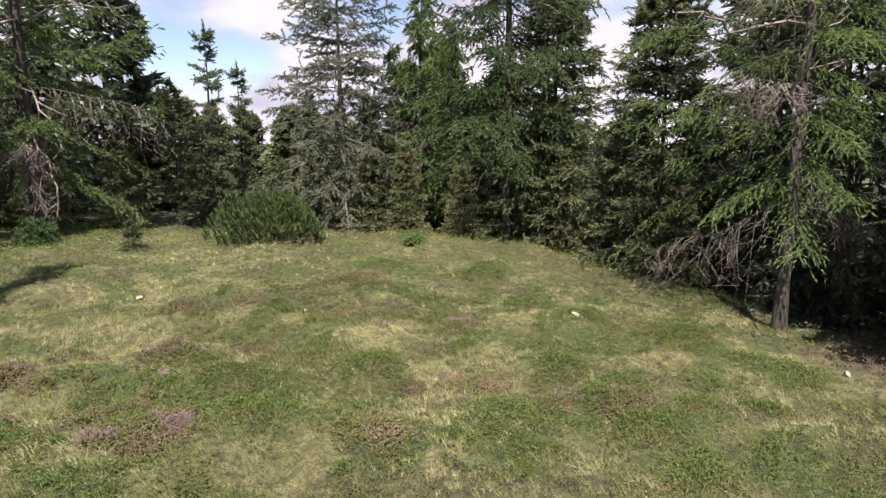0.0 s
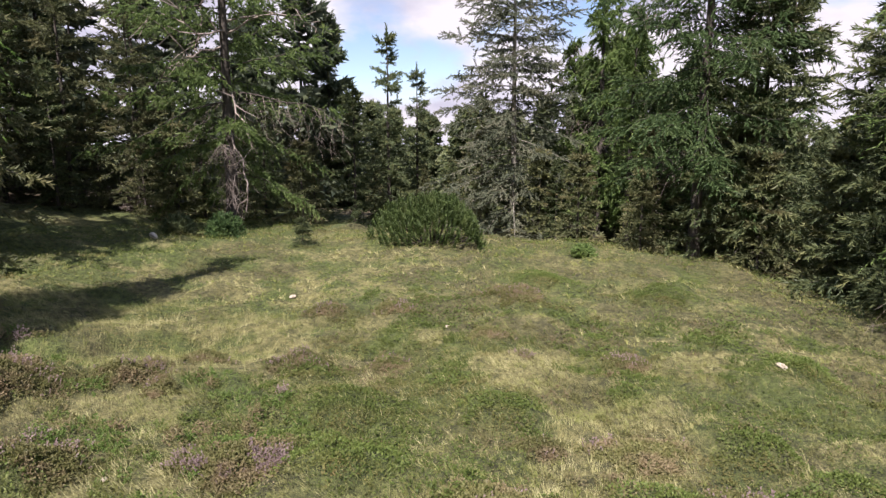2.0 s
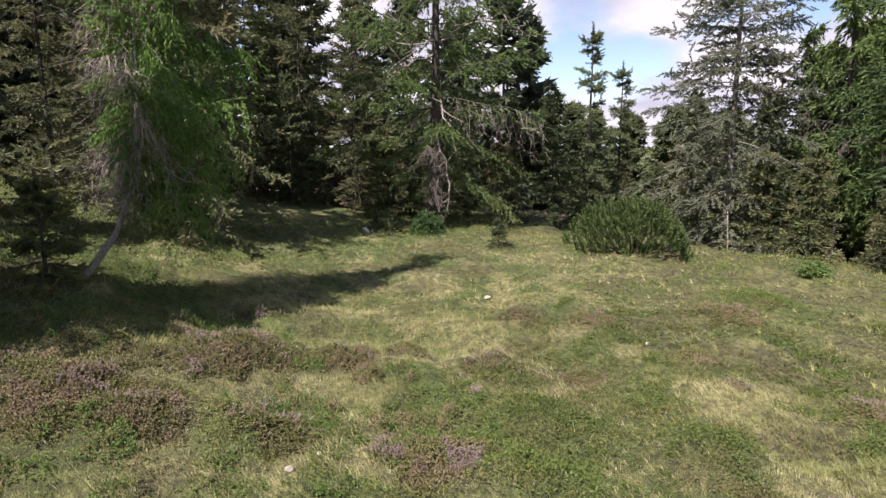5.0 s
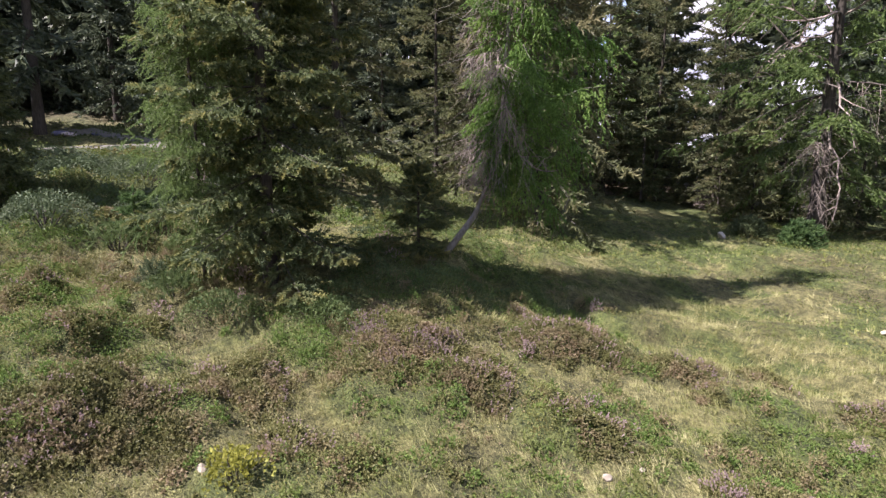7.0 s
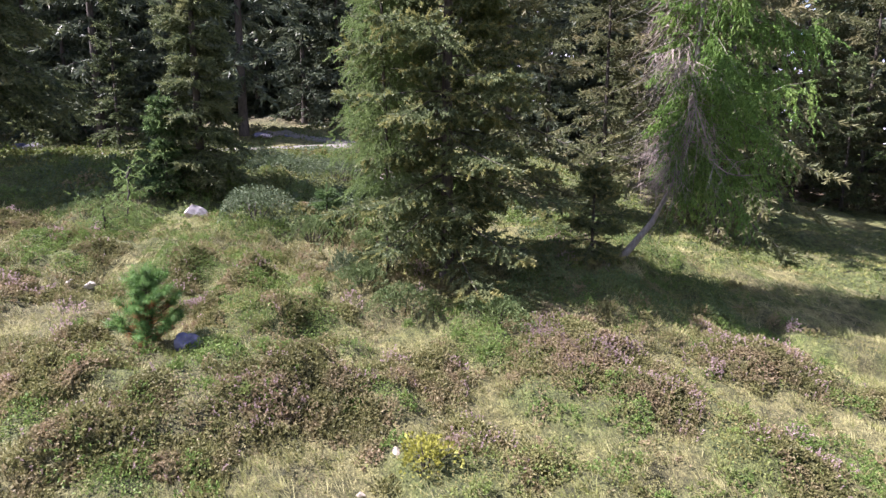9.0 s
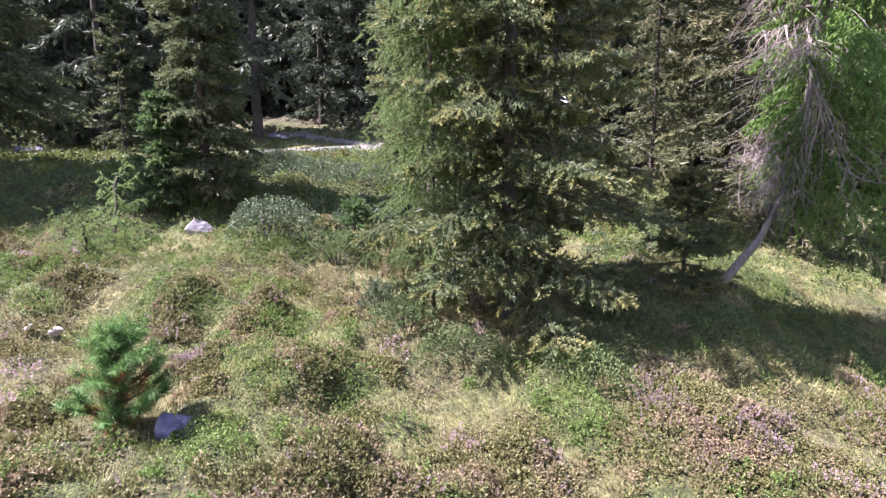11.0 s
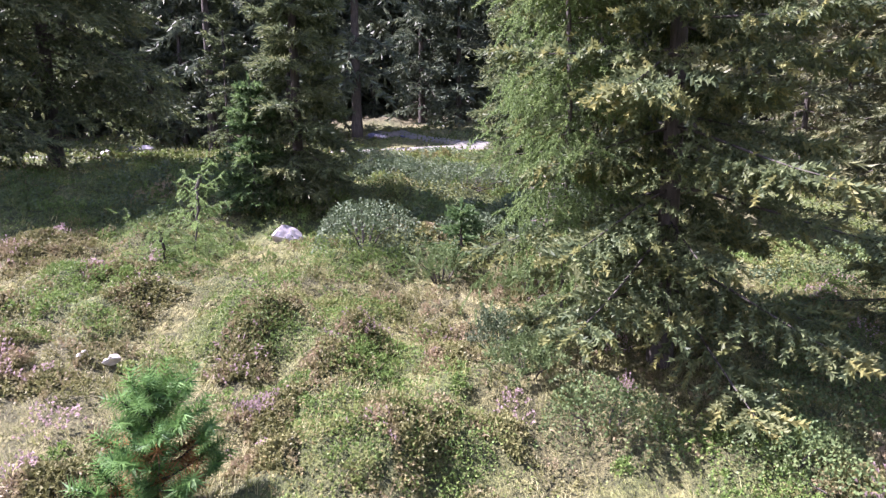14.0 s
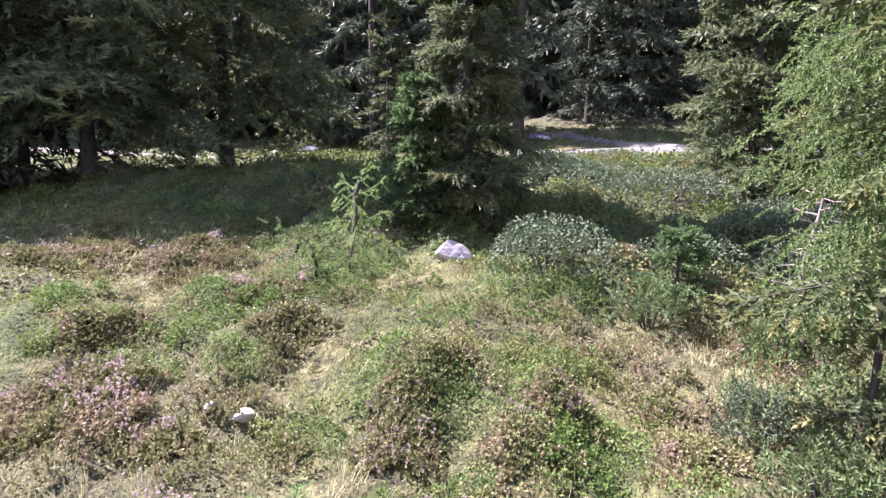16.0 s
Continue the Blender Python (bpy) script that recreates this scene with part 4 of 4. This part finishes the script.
def bush(name, seed, x, y, rad, high, n, shape, ls, ws, leaf, label, category="bush", group="", inner=0.75, stems=9, loose=0.1):
    r = np.random.default_rng(seed)
    t = thing(name, x, y, float(ground(x, y)) - 0.03, label, category, group)
    leaves, wood = Heap(), Heap()
    for k, share in ((1.0, 0.7), (inner, 0.3)):
        p, d = dome(r, int(n * share), rad * k, high * k)
        d = unit(d + r.normal(0, loose, d.shape))
        leaves.sprays(p - d * ls * 0.5, d, r.normal(0, 1, d.shape), ls * r.uniform(0.7, 1.3, len(p)), ws * r.uniform(0.7, 1.3, len(p)), shape)
    p, _ = dome(r, stems, rad * 0.8, high * 0.85)
    for q in p:
        wood.tube([(q[0] * 0.2, q[1] * 0.2, -0.04), (q[0] * 0.6, q[1] * 0.6, q[2] * 0.6), q], [0.018 * high + 0.004, 0.012 * high + 0.003, 0.003], 4)
    part("foliage", leaves.mesh("foliage", leaf), t)
    tagged(part("wood", wood.mesh("wood", BARK), t), kind="stuff")
    return t


# dwarf pine: upright shoots all over a low uneven dome
r = np.random.default_rng(61)
mugo = thing("dwarf_pine", -4.85, 16.3, float(ground(-4.85, 16.3)) - 0.03, "dense green dwarf mountain pine on the meadow", "shrub")
needles_, stems_ = Heap(), Heap()
tips_, ways_ = dome(r, 800, 1.4, 1.25)
ways_ = unit(ways_ * 0.45 + Z * 0.9 + r.normal(0, 0.16, ways_.shape))
tall_ = r.uniform(0.12, 0.3, 800)
for k in (-0.5, 0.0, 0.5):
    at_ = tips_ + ways_ * (k * tall_)[:, None]
    needles_.sprays(at_, ways_ + r.normal(0, 0.1, ways_.shape), r.normal(0, 1, ways_.shape), 0.14, 0.060 * r.uniform(0.8, 1.2, 800), MID)
for q, w in zip(tips_[::20], ways_[::20]):
    stems_.tube([(q[0] * 0.15, q[1] * 0.15, -0.04), (q[0] * 0.7, q[1] * 0.7, q[2] * 0.45), q - w * 0.1], [0.03, 0.018, 0.008], 5)
part("foliage", needles_.mesh("foliage", PINE), mugo)
tagged(part("wood", stems_.mesh("wood", BARK), mugo), kind="stuff")

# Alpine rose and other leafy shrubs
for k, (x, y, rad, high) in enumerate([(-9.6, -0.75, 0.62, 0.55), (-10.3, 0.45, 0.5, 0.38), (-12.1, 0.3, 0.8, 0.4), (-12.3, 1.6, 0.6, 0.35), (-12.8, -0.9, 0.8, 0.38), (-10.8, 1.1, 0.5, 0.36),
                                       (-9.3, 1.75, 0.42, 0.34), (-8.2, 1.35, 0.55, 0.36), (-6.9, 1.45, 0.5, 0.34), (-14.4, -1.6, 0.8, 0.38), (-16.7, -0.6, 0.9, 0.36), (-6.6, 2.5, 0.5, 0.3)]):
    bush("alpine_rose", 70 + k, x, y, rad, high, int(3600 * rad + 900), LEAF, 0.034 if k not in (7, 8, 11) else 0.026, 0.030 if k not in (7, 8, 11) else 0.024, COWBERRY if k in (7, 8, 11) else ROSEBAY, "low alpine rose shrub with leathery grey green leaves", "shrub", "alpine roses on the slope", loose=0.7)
for k, (x, y, rad, high) in enumerate([(-10.5, 14.9, 0.5, 0.75), (-11.7, 14.5, 0.4, 0.5), (-0.8, 16.0, 0.22, 0.24), (-17.3, 18.7, 0.8, 0.5)]):
    bush("bush", 90 + k, x, y, rad, high, 420, MID, 0.16, 0.06, (SPRUCE_FRESH, SPRUCE, LARCH, TWIG)[k],
         ("young spruce seedling under the larch", "low green bush under the larch", "small yellowish bush at the meadow's crest", "pale dry bush on a green bank")[k], "bush")
bush("bush", 97, -3.95, 1.5, 0.2, 0.26, 420, LEAF, 0.035, 0.04, YELLOW_LEAF, "small yellowing willow bush in the grass", "bush")


# heather, bilberry and cowberry: low cushions that follow the ground
def cushion(name, seed, x, y, rad, per, tall, shape, long, wide, leaf, blooms, label, group):
    r = np.random.default_rng(seed)
    z0 = float(ground(x, y)) - 0.05
    t = thing(name, x, y, z0, label, name, group)
    n = int(per * rad * rad * 3.1 + 160)
    a, q = r.uniform(0, 2 * np.pi, n), np.sqrt(r.uniform(0, 1.25, n)) * r.uniform(0.75, 1.0, n)
    lump = 1 + 0.22 * np.sin(a * 3 + seed) + 0.14 * np.sin(a * 5 + seed * 2) + 0.08 * np.sin(a * 9 + seed)
    x0, y0 = rad * q * np.cos(a) * lump, rad * q * np.sin(a) * lump * 0.9
    knob = 0.55 + 0.9 * waves((x + x0) * 5.0, (y + y0) * 5.0, seed)
    high = tall * min(1.0, 0.45 + rad) * np.sqrt(np.clip(1.15 - q * q, 0.03, 1)) * knob
    p = np.stack([x0, y0, ground(x + x0, y + y0) - z0 + high * r.uniform(0.25, 1.0, n) ** 0.6], 1)
    d = unit(np.stack([x0 / rad * 0.8, y0 / rad * 0.8, np.full(n, 0.75)], 1) + r.normal(0, 0.5, (n, 3)))
    green = Heap()
    green.sprays(p - d * long * 0.6, d, r.normal(0, 1, d.shape), long * r.uniform(0.6, 1.4, n), wide * r.uniform(0.6, 1.4, n), shape)
    part("foliage", green.mesh("foliage", leaf), t)
    if blooms:
        w = np.flatnonzero(r.uniform(0, 1, n) < blooms * 3.2 * np.clip(waves((x + x0) * 2.4, (y + y0) * 2.4, seed + 9) - 0.5, 0, 1))
        if len(w):
            m, flower = len(w), Heap()
            flower.sprays(p[w] + Z * 0.01, d[w] + Z * 0.7, r.normal(0, 1, (m, 3)), r.uniform(0.035, 0.07, m), r.uniform(0.008, 0.014, m), SPRIG)
            tagged(part("bloom", flower.mesh("bloom", BLOOM), t, "dusty pink heather flowers"), kind="stuff")
    return t


SPRIG = brush(2, 3, 0.35, 0.25)
for k, (x, y, rad) in enumerate(MOUNDS):
    cushion("heather", 130 + k, x, y, rad, 2400, 0.11, SPRIG, 0.052, 0.015, HEATHER, 0.9 if k == 6 else 0.34 if k % 3 == 0 else 0.18, "heather mound with faded pink blooms" if k % 3 == 0 else "brownish green heather mound", "heather on the heath")
for k, (x, y, rad) in enumerate(MOUNDS_OFF + MOUNDS_SMALL):
    cushion("heather", 160 + k, x, y, rad, 2000, 0.07, SPRIG, 0.050, 0.016, HEATHER, 0.14, "low brownish heather patch in the grass", "heather on the heath")
for k, (x, y, rad) in enumerate(GREENS):
    cushion("bilberry", 500 + k, x, y, rad, 2900, 0.08, LEAF, 0.022, 0.024, BILBERRY, 0, "low green bilberry cushion on the meadow", "bilberry cushions")
for k, (x, y, rad) in enumerate(GREENS_SLOPE):
    cushion("bilberry", 540 + k, x, y, rad, 3600, 0.08, LEAF, 0.019, 0.020, BILBERRY_FRESH, 0, "bright green bilberry cushion among heather", "bilberry cushions")
# darker leaf colour here stands in for deeper shade beside the trees
for k, (x, y, rad) in enumerate(GREENS_SHADE):
    cushion("cowberry", 570 + k, x, y, rad, 1700, 0.16, LEAF, 0.026, 0.026, COWBERRY, 0, "dense green low growth beside trees, darker in colour to deepen shade", "cowberry cushions")

LONG = brush(4, 8, 0.05, 0.42)
# stone pine sapling with a rock at its foot
r = np.random.default_rng(200)
sap = thing("stone_pine", -5.64, -0.92, float(ground(-5.64, -0.92)) - 0.03, "young stone pine sapling with bluish green needles", "sapling")
wood, green_, rust = Heap(), Heap(), Heap()
wood.tube([(0, 0, 0), (0.02, 0.01, 0.3), (0.0, 0.03, 0.80)], [0.022, 0.015, 0.006], 6)
for i in range(48):
    u, a = (i + 0.5) / 48, i * 2.399 + r.uniform(-0.6, 0.6)
    o = np.array((math.cos(a), math.sin(a), 0))
    ln = (0.26 * (1 - u) ** 0.7 + 0.07) * r.uniform(0.5, 1.5)
    p0 = np.array((0, 0.03 * u, 0.06 + 0.70 * u))
    s_ = np.linspace(0, 1, 5)
    p = p0 + np.outer(s_ * ln * r.uniform(0.7, 0.95), o) + np.outer((0.12 * s_ + 0.5 * s_ ** 2) * ln * r.uniform(0.6, 1.5), Z)
    wood.tube(p, np.linspace(0.007, 0.003, 5), 4)
    k = np.linspace(0.2, 1.0, max(4, int(ln / 0.035)))
    base = np.stack([np.interp(k, s_, p[:, q]) for q in range(3)], 1)
    way = unit(np.stack([np.interp(k, s_, np.gradient(p[:, q])) for q in range(3)], 1) + Z * 0.02)
    old = (k < 0.7) & (r.uniform(0, 1, len(k)) < 0.75) if u < 0.6 else np.zeros(len(k), bool)
    for heap, pick in ((rust, old), (green_, ~old)):
        if pick.any():
            heap.sprays(base[pick], way[pick] + r.normal(0, 0.25, way[pick].shape), r.normal(0, 1, way[pick].shape), 0.085, 0.062 * r.uniform(0.75, 1.25, pick.sum()), LONG)
    fork = unit(np.stack([o * 0.5 + np.array((-o[1], o[0], 0.4)), o * 0.5 + np.array((o[1], -o[0], 0.4))]) + r.normal(0, 0.2, (2, 3)))
    green_.sprays(base[-3:-1] if len(k) > 3 else base[:2], fork, r.normal(0, 1, (2, 3)), 0.09, 0.055, LONG)
green_.sprays(np.array([(0, 0.03, 0.70), (0, 0.03, 0.78)]), np.array([(0, 0, 1.0), (0.1, 0, 1.0)]), np.array((1.0, 0, 0)), 0.13, 0.06, LONG)
sap.matrix_world = sap.matrix_world @ Matrix.Scale(0.92, 4)
part("trunk", wood.mesh("trunk", BARK), sap)
part("needles", green_.mesh("needles", PINE_BLUE), sap)
part("dead_needles", rust.mesh("dead_needles", DEAD_NEEDLES), sap, "rusty brown dead needles")

# young larch and the dead sapling beside the alpine roses
YL = larch_meshes(210, 0.95, 0.26, 17, 5, 1, FEATHER, 0.10, 0.016, LARCH, clear=0.06, dead=0.0, slim=0.3)
plant_tree("larch", YL, -8.95, -2.4, "young thin larch seedling among heather", category="sapling")
YL2 = spruce_meshes(211, 0.7, 0.5, 20, 6, 2, NEAR, 0.09, 0.018, SPRUCE_FRESH, clear=0.03, ragged=0.4)
plant_tree("spruce", YL2, -9.6, 0.35, "small spreading spruce seedling", category="sapling")
YS = spruce_meshes(213, 0.8, 0.42, 24, 6, 2, MID, 0.10, 0.022, SPRUCE, clear=0.1, ragged=0.5, tier=1.2)
plant_tree("spruce", YS, -7.9, 14.7, "loose dark spruce seedling on the meadow", category="sapling")
YL3 = larch_meshes(214, 0.45, 0.32, 11, 5, 2, FEATHER, 0.09, 0.018, LARCH, clear=0.12, dead=0.0, slim=0.4)
plant_tree("larch", YL3, -8.75, -2.6, "low spreading fresh green larch seedling", category="sapling")
dead = thing("dead_sapling", -9.53, 1.22, float(ground(-9.53, 1.22)), "dead grey sapling with bare twigs", "sapling")
bare_, r = Heap(), np.random.default_rng(212)
bare_.tube([(0, 0, -0.05), (0.02, 0.03, 0.35), (0.06, 0.08, 0.7), (0.04, 0.12, 1.0)], [0.026, 0.02, 0.014, 0.006], 7)
part("trunk", bare_.mesh("trunk", TWIG), dead)
for i in range(26):
    a, z = i * 2.399, 0.1 + 0.032 * i
    e = np.array((math.cos(a), math.sin(a), r.uniform(-0.3, 0.3))) * r.uniform(0.12, 0.32)
    b, twig_ = np.array((0.07 * min(z, 0.7), 0.11 * z, z)), Heap()
    twig_.tube([b, b + e * 0.5 + r.normal(0, 0.015, 3), b + e], [0.007, 0.005, 0.002], 4)
    part("twig", twig_.mesh("twig", TWIG), dead)


for k, (x, y, rad, high) in enumerate([(-9.2, 0.15, 0.34, 0.42), (-10.2, 1.35, 0.5, 0.42), (-8.95, 1.05, 0.34, 0.36), (-11.3, 1.7, 0.6, 0.4), (-7.35, 0.95, 0.34, 0.34), (-8.0, 0.75, 0.3, 0.3)]):
    bush("bush", 230 + k, x, y, rad, high, int(560 * rad), FEATHER, 0.11, 0.022, COWBERRY if k % 2 == 0 else ROSEBAY, "low light green shrub beside the spruce", "shrub", "light green shrubs on the slope", loose=0.5)


def stone(name, seed, x, y, size, mat, label, sink=0.3, turn=0.0, tilt=0.0, cut=(0.45, 0.8)):
    """A weathered block: an uneven ball with flat breaks."""
    bm = bmesh.new()
    bmesh.ops.create_icosphere(bm, subdivisions=4 if max(size) > 0.2 else 3, radius=1.0)
    rr = np.random.default_rng(seed)
    cuts = [(unit(rr.normal(0, 1, 3)), rr.uniform(*cut)) for _ in range(9)]
    for v in bm.verts:
        p = np.array(v.co)
        for nrm, d in cuts:
            over = p @ nrm - d
            if over > 0:
                p = p - nrm * over * 0.92
        p = p * (1 + 0.05 * noise.noise(Vector(p) * 3 + Vector((seed, 0, 0))) + 0.03 * noise.noise(Vector(p) * 9))
        v.co = p * np.array(size) / 2
    me = bpy.data.meshes.new(name)
    bm.to_mesh(me)
    bm.free()
    me.materials.append(mat)
    ob = new(name, me)
    ob.matrix_world = pose(x, y, float(ground(x, y)) + size[2] * (0.5 - sink), tilt, 0, turn)
    return tagged(ob, label, "stone")


stone("stone", 301, -9.72, -1.74, (0.34, 0.50, 0.27), STONE, "pale pinkish grey boulder among heather", 0.2, 25, -14, (0.3, 0.62))
stone("rock", 302, -5.55, -0.54, (0.22, 0.26, 0.22), ROCK, "bluish grey rock beside the sapling", 0.36, 10, 0, (0.62, 0.95))
for k, (x, y, s) in enumerate([(-6.95, -2.02, 0.12), (-6.9, -2.2, 0.09), (-11.5, 13.4, 0.23), (-4.12, 1.3, 0.062), (-3.8, 1.06, 0.055), (-3.45, 4.03, 0.08), (-3.52, 4.4, 0.07), (-5.5, 10.3, 0.11), (-2.27, 9.3, 0.08), (4.7, 6.45, 0.10), (4.4, 6.75, 0.08), (2.05, 8.75, 0.10)]):
    stone("stone", 310 + k, x, y, (s * 0.95, s * 1.35, s * 0.75), STONE_WHITE if k < 3 else STONE_TAN, "small pale stone in the grass" if k < 3 else "small tan stone in the grass", 0.22, k * 40.0, 18)
for k, (x, y, s) in enumerate([(-20.2, -9.7, 0.5), (-20.6, -10.3, 0.5), (-19.8, -10.6, 0.4), (-22.9, -3.3, 0.5), (-22.6, -3.0, 0.4), (-22.5, -2.2, 0.35)]):
    stone("stone", 330 + k, x, y, (s, s * 1.2, s * 0.6), STONE if k % 2 == 0 else ROCK, "rough stone at the edge of the track", 0.25, k * 50.0)


# ---- grass and low growth ----
def scatter(r, x0, x1, y0, y1, per):
    n = int((x1 - x0) * (y1 - y0) * per)
    return r.uniform(x0, x1, n), r.uniform(y0, y1, n)


def grass(seed, area, tufts, blades, tall, wide, green):
    """Tufts of leaning blades where grass prevails."""
    r = np.random.default_rng(seed)
    x, y = scatter(r, *area, tufts)
    g, b, s = growth(x, y)
    share = np.clip(1.08 - b * 0.38 - s - (g * 0.8 if not green else 0.3 * (1 - g)), 0.05, 1) * np.clip(to_line(x, y, ROAD) * 2 - 1.0, 0, 1)
    keep = r.uniform(0, 1, len(x)) < share
    x, y = x[keep], y[keep]
    hgt = tall * r.uniform(0.45, 1.2, len(x)) * (0.6 + 0.8 * waves(x * 0.6, y * 0.6, 15))
    lean = waves(x * 0.5, y * 0.5, 16) * 6.3
    n = len(x)
    x, y, hgt, lean = (np.repeat(q, blades) for q in (x, y, hgt, lean))
    a = r.uniform(0, 2 * np.pi, n * blades)
    sp = r.uniform(0.1, 0.9, n * blades)
    bx, by = x + np.cos(a) * tall * 0.25 * r.uniform(0, 1, len(a)), y + np.sin(a) * tall * 0.25 * r.uniform(0, 1, len(a))
    bz = ground(bx, by) - 0.015
    hgt = hgt * r.uniform(0.5, 1.15, len(a))
    out = np.stack([np.cos(a) * sp + 0.5 * np.cos(lean), np.sin(a) * sp + 0.5 * np.sin(lean), np.full(len(a), 0.58)], 1)
    out = unit(out) * hgt[:, None]
    w = np.stack([-np.sin(a), np.cos(a), np.zeros(len(a))], 1) * (wide * r.uniform(0.6, 1.3, len(a)))[:, None] / 2
    p = np.stack([bx, by, bz], 1)
    v = np.stack([p - w, p + w, p + out], 1).reshape(-1, 3)
    me = mesh_of("grass", v, np.arange(len(v)).reshape(-1, 3), GRASS_GREEN if green else GRASS_DRY)
    tagged(new("grass", me), "green grass blades" if green else "tufts of pale dry grass", "grass", kind="stuff")


def mats(seed, area, per, size, which, mat, name, label):
    """Small leaves of low shrubs over the ground."""
    r = np.random.default_rng(seed)
    x, y = scatter(r, *area, per)
    now = growth(x, y)
    share = np.clip(now[which] - (now[2] if which < 2 else 0), 0, 1) * np.clip(to_line(x, y, ROAD) * 2 - 1.0, 0, 1)
    keep = r.uniform(0, 1, len(x)) < share
    x, y = x[keep], y[keep]
    lift = (0.01 + 0.16 * r.uniform(0, 1, len(x)) * np.clip(waves(x * 3.3, y * 3.3, 21) * 2 - 0.5, 0.1, 1)) * (size / 0.04) ** 0.5
    p = np.stack([x, y, ground(x, y) + lift], 1)
    h = Heap()
    d = r.normal(0, 1, p.shape) + Z * 0.5
    h.sprays(p, d, Z + r.normal(0, 0.6, p.shape), size * r.uniform(0.6, 1.4, len(p)), size * r.uniform(0.6, 1.4, len(p)), LEAF)
    tagged(new(name, h.mesh(name, mat)), label, name.replace("_", " "), kind="stuff")


AREAS = [
    ((-2.6, 4.6, 2.8, 9.0), 215, 14, 0.105, 0.0056, 1150, 0.020), ((-9.6, -2.6, -4.2, 9.0), 125, 13, 0.15, 0.0052, 900, 0.020),
    ((-14.0, 6.5, 9.0, 20.0), 26, 9, 0.12, 0.015, 330, 0.036), ((-14.5, -9.6, -9.0, 9.0), 36, 10, 0.12, 0.014, 420, 0.042),
    ((-9.6, -5.0, -8.0, -4.2), 36, 10, 0.14, 0.014, 560, 0.036), ((-24.0, -14.5, -14.0, 8.0), 12, 9, 0.12, 0.026, 120, 0.075), ((-2.6, 5.5, -4.2, 2.8), 20, 8, 0.12, 0.022, 100, 0.06),
]
for k, (area, tufts, blades, tall, wide, per, size) in enumerate(AREAS):
    grass(400 + k, area, tufts, blades, tall, wide, False)
    grass(410 + k, area, tufts * 0.6, blades, tall * 0.85, wide, True)
    mats(420 + k, area, per, size, 0, BILBERRY, "bilberry_leaves", "low green bilberry growth")
    mats(430 + k, area, per * 0.75, size * 0.85, 1, HEATHER, "heather_sprigs", "low brown green heather growth")


def clumps(seed, area, per, rad, high, sprigs, long, wide, mat, name, label, which):
    """Many small cushions, each a little dome of sprigs, thickest where their kind prevails."""
    r = np.random.default_rng(seed)
    x, y = scatter(r, *area, per)
    now = growth(x, y)
    share = np.clip(0.10 + 1.1 * now[which] - now[2], 0, 1) * np.clip(to_line(x, y, ROAD) * 2 - 1.0, 0, 1)
    keep = r.uniform(0, 1, len(x)) < share
    x, y = x[keep], y[keep]
    n = len(x)
    rr, hh = rad * r.uniform(0.5, 1.5, n), high * r.uniform(0.5, 1.5, n)
    x, y, rr, hh = (np.repeat(q, sprigs) for q in (x, y, rr, hh))
    a, q = r.uniform(0, 2 * np.pi, len(x)), np.sqrt(r.uniform(0, 1, len(x)))
    px, py = x + rr * q * np.cos(a), y + rr * q * np.sin(a)
    p = np.stack([px, py, ground(px, py) + hh * np.sqrt(1 - q * q * 0.95) * r.uniform(0.3, 1.05, len(x))], 1)
    d = np.stack([np.cos(a) * q * 0.8, np.sin(a) * q * 0.8, np.full(len(x), 0.8)], 1) + r.normal(0, 0.4, (len(x), 3))
    h = Heap()
    h.sprays(p - unit(d) * long * 0.6, d, r.normal(0, 1, d.shape), long * r.uniform(0.6, 1.4, len(x)), wide * r.uniform(0.6, 1.4, len(x)), SPRIG)
    tagged(new(name, h.mesh(name, mat)), label, name.replace("_", " "), kind="stuff")


SLOPE, LAWN, BEYOND = (-9.6, -2.6, -4.2, 6.5), (-4.0, 4.6, 2.8, 11.0), (-14.5, -9.6, -8.0, 5.0)
clumps(450, SLOPE, 9.0, 0.15, 0.12, 50, 0.048, 0.014, HEATHER, "heather_growth", "brownish green heather clumps on the slope", 1)
clumps(451, SLOPE, 9.0, 0.14, 0.10, 44, 0.042, 0.014, BILBERRY_FRESH, "bilberry_growth", "green bilberry clumps on the slope", 0)
clumps(452, SLOPE, 1.0, 0.13, 0.15, 36, 0.05, 0.011, BLOOM, "heather_bloom", "fading pink heather flowers on the slope", 1)
clumps(453, LAWN, 9.0, 0.18, 0.07, 38, 0.036, 0.014, BILBERRY, "bilberry_growth", "low green bilberry cushions on the meadow", 0)
clumps(454, LAWN, 7.0, 0.16, 0.06, 34, 0.040, 0.013, HEATHER, "heather_growth", "low heather cushions on the meadow", 1)
clumps(455, BEYOND, 1.6, 0.26, 0.15, 46, 0.07, 0.024, ROSEBAY, "alpine_rose_growth", "low alpine rose growth on the slope", 0)
clumps(457, BEYOND, 3.4, 0.28, 0.15, 46, 0.07, 0.024, BILBERRY_FRESH, "bilberry_growth", "green bilberry growth beyond the boulder", 0)
clumps(458, (-19.0, -14.5, -8.0, 5.0), 2.0, 0.36, 0.18, 40, 0.11, 0.04, BILBERRY, "bilberry_growth", "green bilberry growth beside the track", 0)
clumps(456, BEYOND, 1.6, 0.24, 0.13, 36, 0.08, 0.030, HEATHER, "heather_growth", "heather growth beyond the boulder", 1)
mats(440, (4.0, 7.5, 5.0, 10.0), 260, 0.05, 2, LITTER, "needle_litter", "brown needles and bark litter under the larch")
